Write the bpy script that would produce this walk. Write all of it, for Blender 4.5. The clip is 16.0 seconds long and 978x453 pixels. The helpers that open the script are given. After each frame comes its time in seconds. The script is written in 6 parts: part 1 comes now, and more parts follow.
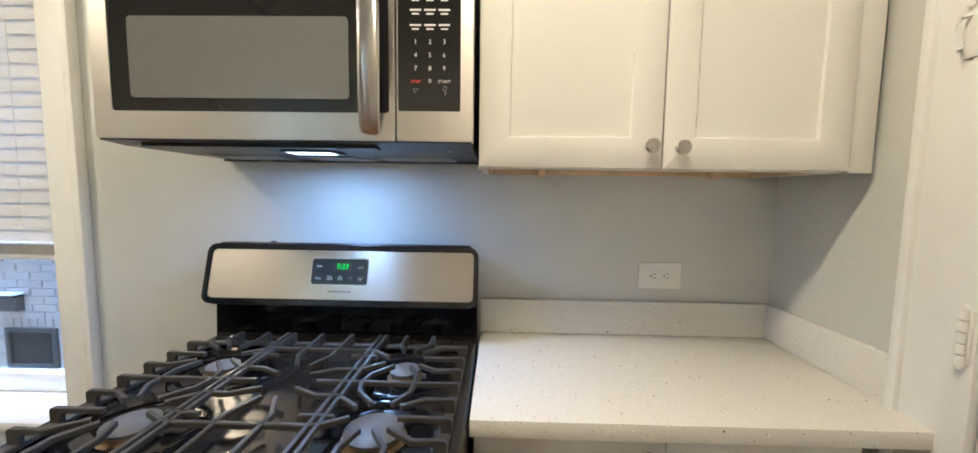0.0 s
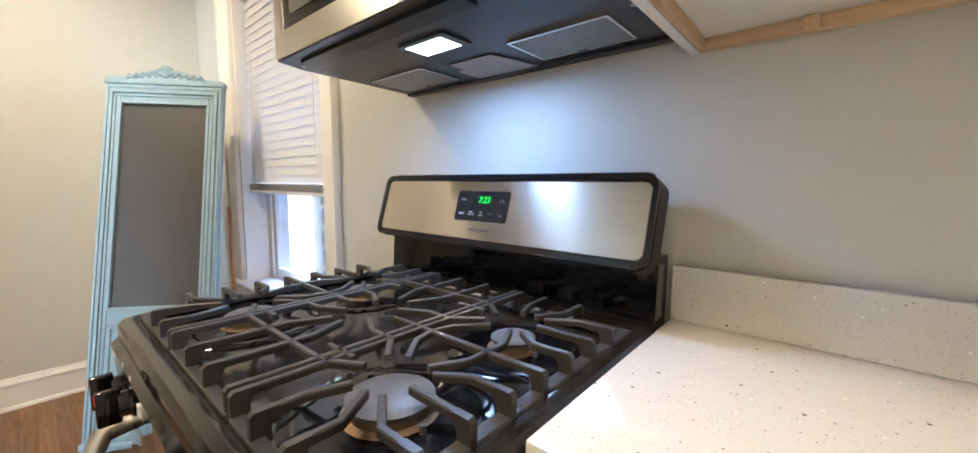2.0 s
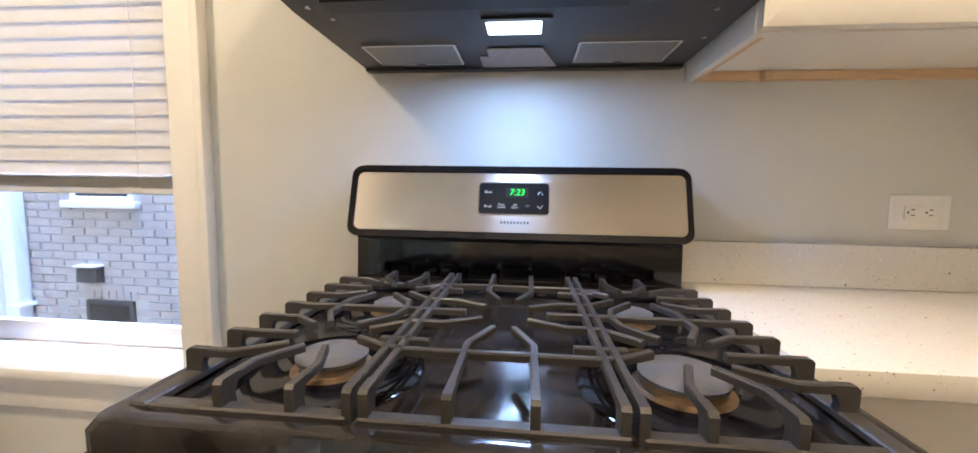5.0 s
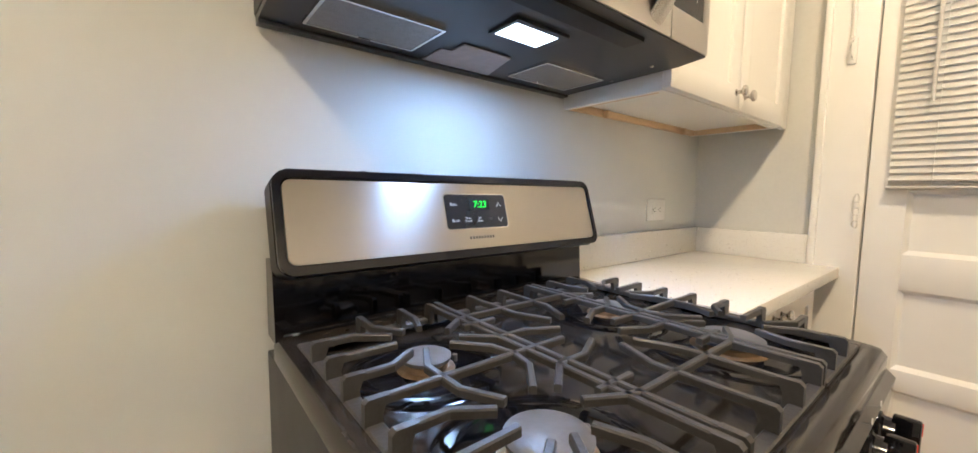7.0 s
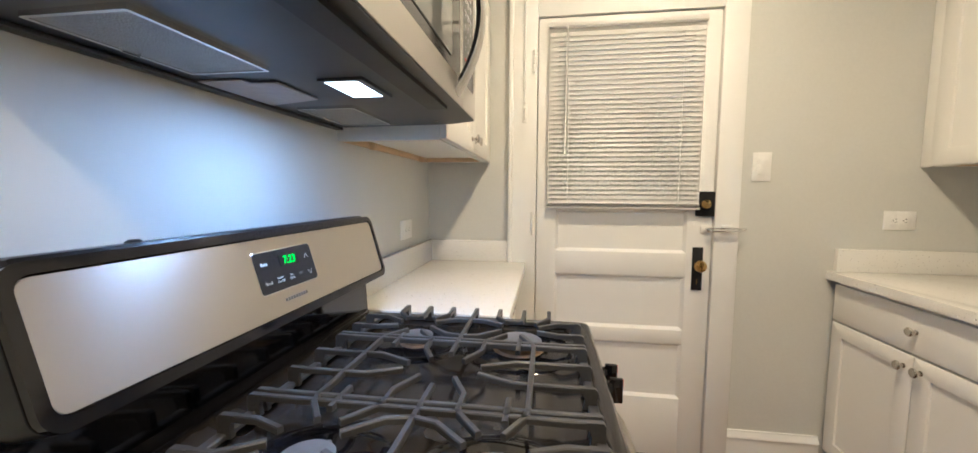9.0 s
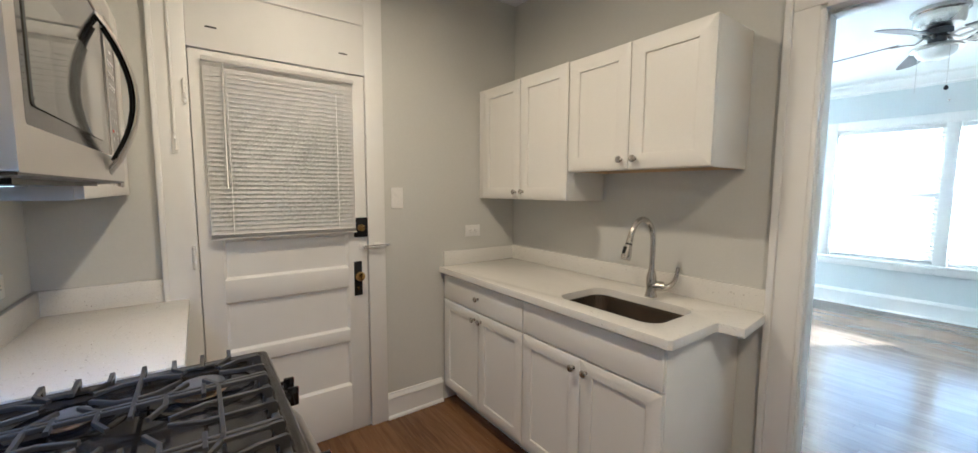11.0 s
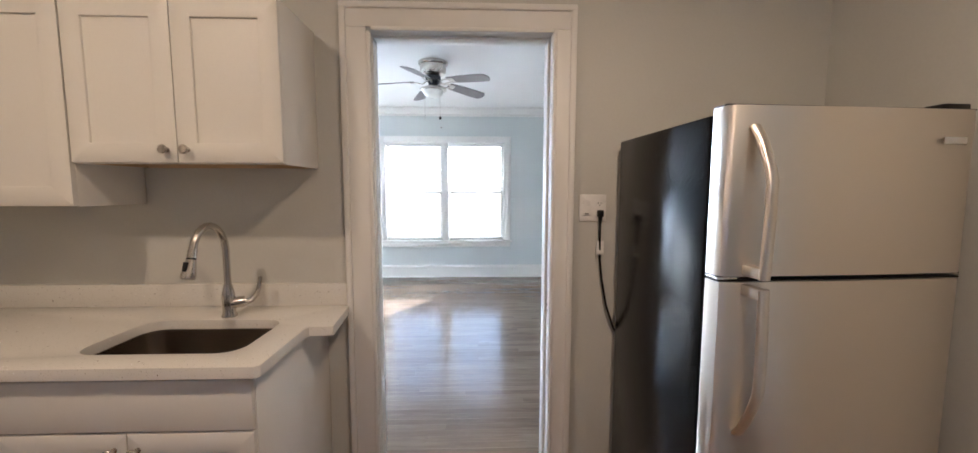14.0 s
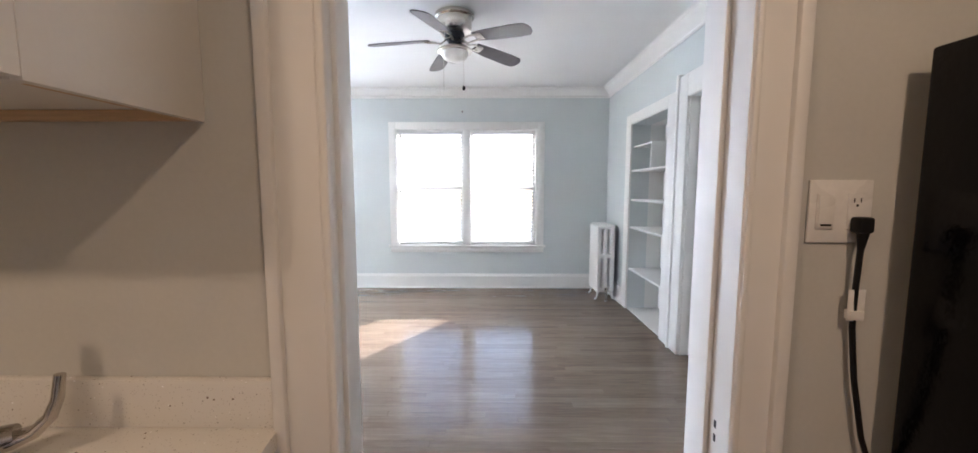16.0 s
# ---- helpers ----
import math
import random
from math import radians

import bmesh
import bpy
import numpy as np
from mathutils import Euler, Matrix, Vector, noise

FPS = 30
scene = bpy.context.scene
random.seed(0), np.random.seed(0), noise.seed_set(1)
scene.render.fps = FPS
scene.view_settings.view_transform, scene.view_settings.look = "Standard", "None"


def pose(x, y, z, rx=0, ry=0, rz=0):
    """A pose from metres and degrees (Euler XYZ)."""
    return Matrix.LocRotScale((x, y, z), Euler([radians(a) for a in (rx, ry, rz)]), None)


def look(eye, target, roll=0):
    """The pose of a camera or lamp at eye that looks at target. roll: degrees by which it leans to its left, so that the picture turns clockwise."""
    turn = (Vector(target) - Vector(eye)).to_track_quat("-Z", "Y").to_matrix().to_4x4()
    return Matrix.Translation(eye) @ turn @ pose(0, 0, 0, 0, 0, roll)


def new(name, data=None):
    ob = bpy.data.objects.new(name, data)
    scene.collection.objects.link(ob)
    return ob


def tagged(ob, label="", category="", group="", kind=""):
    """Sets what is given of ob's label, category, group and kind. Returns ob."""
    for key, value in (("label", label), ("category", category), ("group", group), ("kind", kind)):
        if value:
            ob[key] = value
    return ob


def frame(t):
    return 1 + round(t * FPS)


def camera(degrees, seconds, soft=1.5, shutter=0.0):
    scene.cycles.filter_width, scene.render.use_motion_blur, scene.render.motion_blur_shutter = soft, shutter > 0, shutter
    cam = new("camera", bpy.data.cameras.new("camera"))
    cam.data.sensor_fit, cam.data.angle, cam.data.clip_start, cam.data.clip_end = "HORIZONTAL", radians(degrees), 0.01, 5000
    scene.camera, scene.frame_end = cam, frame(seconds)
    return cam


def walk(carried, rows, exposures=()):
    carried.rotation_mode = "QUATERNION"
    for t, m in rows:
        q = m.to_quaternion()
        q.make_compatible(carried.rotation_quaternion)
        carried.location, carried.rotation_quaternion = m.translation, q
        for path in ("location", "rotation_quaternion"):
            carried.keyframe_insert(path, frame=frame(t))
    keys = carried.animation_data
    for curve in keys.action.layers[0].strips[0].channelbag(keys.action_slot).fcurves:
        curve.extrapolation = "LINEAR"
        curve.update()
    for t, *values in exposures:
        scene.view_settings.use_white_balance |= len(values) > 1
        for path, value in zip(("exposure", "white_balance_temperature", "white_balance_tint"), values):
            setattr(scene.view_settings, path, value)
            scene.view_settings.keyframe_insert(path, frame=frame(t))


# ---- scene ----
cam = camera(102.1, 16.0)
PATH = [
    (0, (0.049, -1.176, 1.336), (0.004, 0.815, 1.158), 0.8),
    (0.5, (0.194, -1.059, 1.259), (-0.138, 0.912, 1.163), 1.0),
    (1, (0.24, -0.933, 1.229), (-0.474, 0.931, 1.113), 1.4),
    (1.5, (0.211, -0.811, 1.208), (-0.807, 0.897, 0.994), 0.6),
    (2, (0.207, -0.777, 1.161), (-1.086, 0.733, 0.944), 0.4),
    (2.5, (0.195, -0.824, 1.135), (-1.227, 0.566, 0.926), 0.5),
    (3, (0.08, -0.899, 1.125), (-1.314, 0.517, 0.901), 0.2),
    (3.5, (-0.029, -0.977, 1.126), (-1.236, 0.603, 0.912), 0.4),
    (4, (-0.113, -1.008, 1.124), (-1.019, 0.765, 0.933), 0.7),
    (6.5, (-0.772, -0.853, 1.145), (0.156, 0.91, 0.963), 0.9),
    (7, (-0.875, -0.765, 1.148), (0.372, 0.79, 0.977), 0.7),
    (7.5, (-0.924, -0.669, 1.133), (0.595, 0.621, 0.963), 0.8),
    (8, (-0.914, -0.589, 1.146), (0.817, 0.398, 0.978), 0.7),
    (10.5, (-1.332, -0.56, 1.402), (0.471, -1.404, 1.217), 0.2),
    (11, (-1.387, -0.538, 1.416), (0.218, -1.716, 1.231), 0.3),
    (11.5, (-1.437, -0.551, 1.436), (-0.061, -1.99, 1.256), 0.1),
    (12, (-1.426, -0.557, 1.445), (-0.344, -2.23, 1.266), 0.2),
    (12.5, (-1.395, -0.558, 1.45), (-0.657, -2.408, 1.267), 0.2),
    (13, (-1.379, -0.583, 1.447), (-0.99, -2.537, 1.266), 0.1),
    (13.5, (-1.362, -0.612, 1.444), (-1.352, -2.603, 1.262), 0.0),
    (14, (-1.34, -0.676, 1.419), (-1.408, -2.666, 1.235), 0.1),
    (14.5, (-1.315, -0.853, 1.422), (-1.351, -2.844, 1.231), -0.0),
    (15, (-1.268, -1.091, 1.416), (-1.273, -3.082, 1.222), 0.1),
    (15.5, (-1.217, -1.376, 1.403), (-1.205, -3.366, 1.207), -0.0),
    (16, (-1.206, -1.658, 1.385), (-1.188, -3.649, 1.191), 0.0),
]
# seconds, stops, kelvin, tint
EXPOSURES = [(0, 3.54, 4950, -2), (2, 3.75, 5350, 2), (3.5, 3.77, 5550, 5), (6.5, 3.87, 5550, 3), (7.5, 3.9, 5250, 1), (10.5, 3.38, 5000, 0), (11, 3.1, 4850, 2), (11.5, 2.48, 5050, 5), (12.5, 2.52, 5250, 13), (13.5, 2.6, 5450, 14), (14.5, 2.82, 5300, 13), (16, 2.5, 5650, 17)]
walk(cam, [(t, look(eye, target, roll)) for t, eye, target, roll in PATH], EXPOSURES)


# ---- world, sun, lamps ----
world = bpy.data.worlds.new("world")
scene.world = world
world.use_nodes = True
wn = world.node_tree.nodes
sky = wn.new("ShaderNodeTexSky")
sky.sky_type = "NISHITA"
sky.sun_disc = False
sky.sun_elevation = radians(21.5)
sky.sun_rotation = radians(213.6)
world.node_tree.links.new(sky.outputs[0], wn["Background"].inputs[0])
wn["Background"].inputs[1].default_value = 0.09

sun = new("sun", bpy.data.lights.new("sun", "SUN"))
sun.data.energy, sun.data.angle, sun.data.color = 5.0, radians(0.5), (1, 0.93, 0.83)
sun.matrix_world = look((0, 0, 0), (0.548 * 0.93, 0.836 * 0.93, -0.3665))


def area_lamp(name, eye, target, w, h, watts, color):
    lamp = new(name, bpy.data.lights.new(name, "AREA"))
    lamp.data.shape, lamp.data.size, lamp.data.size_y = "RECTANGLE", w, h
    lamp.data.energy, lamp.data.color = watts, color
    lamp.matrix_world = look(eye, target)
    return lamp


for bulb_x, bulb_watts in ((-1.82, 2.75), (-0.05, 2.2)):
    bulb = new("kitchen_ceiling_lamp", bpy.data.lights.new("kitchen_ceiling_lamp", "AREA"))
    bulb.data.shape, bulb.data.size = "DISK", 0.15
    bulb.data.energy, bulb.data.color = bulb_watts, (1.0, 0.69, 0.41)
    bulb.location = (bulb_x, -1.02, 2.56)
area_lamp("range_hood_lamp", (-0.385, -0.25, 1.405), (-0.385, -0.2501, 0), 0.09, 0.045, 0.23, (0.48, 0.64, 1.0))
# lamp added outside the unseen window, standing in for skylight in the living room
area_lamp("south_window_fill_lamp", (1.825, -7.42, 1.45), (1.9, -4.0, 0.9), 1.15, 1.5, 24, (0.84, 0.92, 1.0))
# unseen lamp added above the gap to brighten its bricks in place of sky
area_lamp("gap_fill_lamp", (-2.6, 1.1, 6.2), (-2.6, 1.3, 0), 3.6, 1.2, 120, (0.42, 0.56, 1.0))


# ---- materials ----
def principled(name, rough=0.5, metal=0.0):
    m = bpy.data.materials.new(name)
    m.use_nodes = True
    b = m.node_tree.nodes["Principled BSDF"]
    b.inputs["Roughness"].default_value = rough
    b.inputs["Metallic"].default_value = metal
    return m, m.node_tree.nodes, m.node_tree.links, b


def surface(name, color, rough=0.5, metal=0.0, vary=0.06, scale=3.0, grain=60.0, bump=0.1, stretch=(1, 1, 1), rvary=0.08, coat=0.0, dist=0.002):
    """A plain finish: broad and fine variation of colour and gloss, and a fine relief."""
    m, n, l, b = principled(name, rough, metal)
    tc = n.new("ShaderNodeTexCoord")
    mp = n.new("ShaderNodeMapping")
    mp.inputs["Scale"].default_value = stretch
    l.new(tc.outputs["Object"], mp.inputs[0])
    big, fine = n.new("ShaderNodeTexNoise"), n.new("ShaderNodeTexNoise")
    big.inputs["Scale"].default_value, fine.inputs["Scale"].default_value = scale, grain
    big.inputs["Detail"].default_value = 4
    l.new(mp.outputs[0], big.inputs[0])
    l.new(mp.outputs[0], fine.inputs[0])
    add = n.new("ShaderNodeMath")
    add.operation = "ADD"
    l.new(big.outputs[0], add.inputs[0])
    l.new(fine.outputs[0], add.inputs[1])
    ramp = n.new("ShaderNodeMapRange")
    ramp.inputs[1].default_value, ramp.inputs[2].default_value = 0.6, 1.4
    ramp.inputs[3].default_value, ramp.inputs[4].default_value = 1 - vary, 1 + vary
    l.new(add.outputs[0], ramp.inputs[0])
    mul = n.new("ShaderNodeMix")
    mul.data_type, mul.blend_type = "RGBA", "MULTIPLY"
    mul.inputs[0].default_value = 1
    mul.inputs[6].default_value = (*color, 1)
    l.new(ramp.outputs[0], mul.inputs[7])
    l.new(mul.outputs[2], b.inputs["Base Color"])
    rr = n.new("ShaderNodeMapRange")
    rr.inputs[1].default_value, rr.inputs[2].default_value = 0.3, 0.7
    rr.inputs[3].default_value, rr.inputs[4].default_value = max(0.02, rough - rvary), min(1, rough + rvary)
    l.new(big.outputs[0], rr.inputs[0])
    l.new(rr.outputs[0], b.inputs["Roughness"])
    if bump:
        bp = n.new("ShaderNodeBump")
        bp.inputs["Strength"].default_value, bp.inputs["Distance"].default_value = bump, dist
        l.new(add.outputs[0], bp.inputs["Height"])
        l.new(bp.outputs[0], b.inputs["Normal"])
    if coat:
        b.inputs["Coat Weight"].default_value, b.inputs["Coat Roughness"].default_value = coat, 0.08
    return m


def glow(name, color, strength):
    m, n, l, b = principled(name)
    b.inputs["Base Color"].default_value = (*color, 1)
    b.inputs["Emission Color"].default_value = (*color, 1)
    b.inputs["Emission Strength"].default_value = strength
    return m


def quartz():
    """Pale quartz with small grey and brown chips and a few bright ones."""
    m, n, l, b = principled("speckled_quartz", 0.22)
    tc = n.new("ShaderNodeTexCoord")
    col = (0.74, 0.72, 0.67, 1)
    last = None
    for scale, size, chance, chip in ((150, 0.24, 0.94, (0.40, 0.37, 0.33, 1)), (80, 0.18, 0.965, (0.18, 0.13, 0.09, 1)), (110, 0.20, 0.95, (0.95, 0.95, 0.95, 1)), (260, 0.35, 0.84, (0.60, 0.57, 0.52, 1))):
        v = n.new("ShaderNodeTexVoronoi")
        v.inputs["Scale"].default_value = scale
        l.new(tc.outputs["Object"], v.inputs[0])
        near = n.new("ShaderNodeMath")
        near.operation = "LESS_THAN"
        near.inputs[1].default_value = size
        l.new(v.outputs["Distance"], near.inputs[0])
        sep = n.new("ShaderNodeSeparateColor")
        l.new(v.outputs["Color"], sep.inputs[0])
        pick = n.new("ShaderNodeMath")
        pick.operation = "GREATER_THAN"
        pick.inputs[1].default_value = chance
        l.new(sep.outputs[0], pick.inputs[0])
        both = n.new("ShaderNodeMath")
        both.operation = "MULTIPLY"
        l.new(near.outputs[0], both.inputs[0])
        l.new(pick.outputs[0], both.inputs[1])
        mix = n.new("ShaderNodeMix")
        mix.data_type = "RGBA"
        l.new(both.outputs[0], mix.inputs[0])
        if last is None:
            mix.inputs[6].default_value = col
        else:
            l.new(last, mix.inputs[6])
        mix.inputs[7].default_value = chip
        last = mix.outputs[2]
    l.new(last, b.inputs["Base Color"])
    return m


def boards(name, dark, pale, rough, along=(1.2, 14, 14), gloss=0.5):
    """Stained strip boards: every board its own tone, with grain along x."""
    m, n, l, b = principled(name, rough)
    geo = n.new("ShaderNodeNewGeometry")
    mp = n.new("ShaderNodeMapping")
    mp.inputs["Scale"].default_value = along
    l.new(geo.outputs["Position"], mp.inputs[0])
    shift = n.new("ShaderNodeVectorMath")
    shift.operation = "ADD"
    comb = n.new("ShaderNodeCombineXYZ")
    far = n.new("ShaderNodeMath")
    far.operation = "MULTIPLY"
    far.inputs[1].default_value = 37
    info = n.new("ShaderNodeObjectInfo")
    own = n.new("ShaderNodeMath")
    own.operation = "ADD"
    l.new(geo.outputs["Random Per Island"], own.inputs[0])
    l.new(info.outputs["Random"], own.inputs[1])
    one = n.new("ShaderNodeMath")
    one.operation = "FRACT"
    l.new(own.outputs[0], one.inputs[0])
    b.inputs["Specular IOR Level"].default_value = gloss
    l.new(one.outputs[0], far.inputs[0])
    l.new(far.outputs[0], comb.inputs[0])
    l.new(mp.outputs[0], shift.inputs[0])
    l.new(comb.outputs[0], shift.inputs[1])
    grain = n.new("ShaderNodeTexNoise")
    grain.inputs["Scale"].default_value, grain.inputs["Detail"].default_value, grain.inputs["Distortion"].default_value = 3.5, 8, 0.8
    l.new(shift.outputs[0], grain.inputs[0])
    wear = n.new("ShaderNodeTexNoise")
    wear.inputs["Scale"].default_value = 1.3
    wear.inputs["Detail"].default_value = 5
    l.new(geo.outputs["Position"], wear.inputs[0])
    f = n.new("ShaderNodeMath")
    f.operation = "MULTIPLY_ADD"
    l.new(one.outputs[0], f.inputs[0])
    f.inputs[1].default_value = 0.35
    l.new(grain.outputs[0], f.inputs[2])
    f2 = n.new("ShaderNodeMath")
    f2.operation = "MULTIPLY_ADD"
    l.new(wear.outputs[0], f2.inputs[0])
    f2.inputs[1].default_value = 0.4
    l.new(f.outputs[0], f2.inputs[2])
    r = n.new("ShaderNodeMapRange")
    r.inputs[1].default_value, r.inputs[2].default_value = 0.45, 1.25
    l.new(f2.outputs[0], r.inputs[0])
    mix = n.new("ShaderNodeMix")
    mix.data_type = "RGBA"
    l.new(r.outputs[0], mix.inputs[0])
    mix.inputs[6].default_value, mix.inputs[7].default_value = (*dark, 1), (*pale, 1)
    l.new(mix.outputs[2], b.inputs["Base Color"])
    rr = n.new("ShaderNodeMapRange")
    rr.inputs[1].default_value, rr.inputs[2].default_value = 0.3, 0.7
    rr.inputs[3].default_value, rr.inputs[4].default_value = rough - 0.02, rough + 0.02
    l.new(wear.outputs[0], rr.inputs[0])
    l.new(rr.outputs[0], b.inputs["Roughness"])
    bp = n.new("ShaderNodeBump")
    bp.inputs["Strength"].default_value, bp.inputs["Distance"].default_value = 0.25, 0.001
    l.new(grain.outputs[0], bp.inputs["Height"])
    l.new(bp.outputs[0], b.inputs["Normal"])
    return m


def brushed(name, color, rough, along=(1, 1, 90), bump=0.05):
    m = surface(name, color, rough, 1.0, vary=0.0, scale=1.6, grain=26, bump=bump, stretch=(1, 1, 1), rvary=0.012, dist=0.0003)
    tan = m.node_tree.nodes.new("ShaderNodeTangent")
    tan.direction_type, tan.axis = "RADIAL", "X"
    b = m.node_tree.nodes["Principled BSDF"]
    b.inputs["Anisotropic"].default_value = 0.75
    m.node_tree.links.new(tan.outputs[0], b.inputs["Tangent"])
    return m


WALL = surface("grey_wall_paint", (0.60, 0.595, 0.555), 0.55, vary=0.03, scale=1.5, grain=90, bump=0.12)
# living room paint: greener grey, its tone raised to brighten the room
WALL_L = surface("living_room_paint_lightened", (0.62, 0.655, 0.645), 0.55, vary=0.03, scale=1.5, grain=90, bump=0.12)
WALL_N = surface("grey_wall_paint_uneven", (0.63, 0.63, 0.595), 0.55, vary=0.04, scale=1.2, grain=5, bump=0.5, dist=0.004)
CEIL = surface("white_ceiling_paint", (0.80, 0.80, 0.79), 0.8, vary=0.02, bump=0.1)
TRIM = surface("white_gloss_trim_paint", (0.80, 0.79, 0.76), 0.5, vary=0.02, scale=2, grain=14, bump=0.12)
CAB = surface("white_cabinet_lacquer", (0.80, 0.78, 0.73), 0.38, vary=0.015, scale=2, grain=120, bump=0.02)
PLY = surface("pale_birch_plywood", (0.66, 0.47, 0.28), 0.6, vary=0.15, scale=3, grain=8, stretch=(2, 30, 30))
QUARTZ = quartz()
OAK_K = boards("brown_stained_oak_boards", (0.095, 0.043, 0.018), (0.25, 0.130, 0.056), 0.21)
OAK_L = boards("grey_brown_oak_boards", (0.11, 0.078, 0.054), (0.25, 0.185, 0.13), 0.19, gloss=0.55)
STEEL = brushed("brushed_stainless_steel", (0.60, 0.58, 0.55), 0.26, (1, 1, 1), 0)
STEEL_V = brushed("brushed_fridge_steel", (0.78, 0.73, 0.66), 0.36, (60, 60, 1), 0)
NICKEL = surface("brushed_nickel", (0.55, 0.52, 0.48), 0.25, 1.0, vary=0.05, bump=0.0)
CHROME = surface("polished_chrome", (0.75, 0.75, 0.75), 0.08, 1.0, vary=0.02, bump=0.0)
ENAMEL = surface("black_glossy_enamel", (0.006, 0.006, 0.008), 0.08, vary=0.2, scale=9, grain=50, bump=0.03, rvary=0.03)
STAINED = surface("black_enamel_with_cooked_on_film", (0.021, 0.0185, 0.017), 0.13, vary=0.85, scale=9, grain=22, bump=0.05, rvary=0.09)
BLACK = surface("satin_black_plastic", (0.012, 0.012, 0.013), 0.35, bump=0.05)
UNDER = surface("dark_grey_painted_metal", (0.030, 0.031, 0.035), 0.36, bump=0.03, rvary=0.02)
IRON = surface("matt_grey_cast_iron", (0.046, 0.044, 0.043), 0.38, vary=0.2, scale=14, grain=180, bump=0.4, dist=0.001)
GLASS_BLACK = surface("black_smoked_glass", (0.015, 0.015, 0.016), 0.06, vary=0.05, bump=0.0)
PLASTIC = surface("white_plastic", (0.82, 0.81, 0.78), 0.3, bump=0.0)
BLIND = surface("white_blind_slats", (0.82, 0.81, 0.79), 0.4, vary=0.03, bump=0.05)
SLAT = surface("white_wooden_blind_slats", (0.78, 0.77, 0.75), 0.45, vary=0.03, bump=0.05)
# thin vinyl lets some of the daylight through
_n, _l = BLIND.node_tree.nodes, BLIND.node_tree.links
_t, _m = _n.new("ShaderNodeBsdfTranslucent"), _n.new("ShaderNodeMixShader")
_t.inputs["Color"].default_value = (0.85, 0.84, 0.82, 1)
_m.inputs[0].default_value = 0.38
_l.new(_n["Principled BSDF"].outputs[0], _m.inputs[1])
_l.new(_t.outputs[0], _m.inputs[2])
_l.new(_m.outputs[0], _n["Material Output"].inputs[0])
BLUE = surface("pale_blue_distressed_paint", (0.27, 0.38, 0.46), 0.65, vary=0.09, scale=5, grain=30, bump=0.15)
BRASS = surface("aged_brass", (0.45, 0.30, 0.11), 0.3, 1.0, vary=0.15, scale=30)
FRIDGE_SIDE = surface("black_textured_fridge_side", (0.003, 0.003, 0.004), 0.15, vary=0.1, scale=8, grain=85, bump=0.45, rvary=0.03, dist=0.0012)
BRICK_RED = surface("weathered_brick", (0.30, 0.26, 0.25), 0.85, vary=0.15, scale=4, grain=40, bump=0.4)
BLACK.node_tree.nodes["Principled BSDF"].inputs["Specular IOR Level"].default_value = 0.25
ENAMEL.node_tree.nodes["Principled BSDF"].inputs["Specular IOR Level"].default_value = 0.5
FRIDGE_SIDE.node_tree.nodes["Principled BSDF"].inputs["Specular IOR Level"].default_value = 0.22
BRICK_DARK = surface("dark_grey_brick", (0.13, 0.12, 0.12), 0.8, vary=0.2, scale=6, grain=40, bump=0.4)
STONE = surface("pale_stone", (0.62, 0.60, 0.57), 0.8, vary=0.1, scale=6, grain=40, bump=0.2)
PALE_PAINT = surface("pale_exterior_paint", (0.68, 0.70, 0.72), 0.5, vary=0.05, scale=4, grain=40, bump=0.1)
MORTAR = surface("grey_mortar", (0.34, 0.33, 0.33), 0.9, bump=0.3)


# ---- shape helpers ----
def box(x0, x1, y0, y1, z0, z1, r=0.0, seg=2):
    bm = bmesh.new()
    bmesh.ops.create_cube(bm, size=1)
    for v in bm.verts:
        v.co = Vector(((x0 + x1) / 2 + v.co.x * (x1 - x0), (y0 + y1) / 2 + v.co.y * (y1 - y0), (z0 + z1) / 2 + v.co.z * (z1 - z0)))
    if r:
        bmesh.ops.bevel(bm, geom=bm.edges[:], offset=r, segments=seg, profile=0.5, affect="EDGES")
    return bm


def merge(*bms):
    out = bms[0]
    for b in bms[1:]:
        me = bpy.data.meshes.new("tmp")
        b.to_mesh(me)
        out.from_mesh(me)
        b.free()
        bpy.data.meshes.remove(me)
    return out


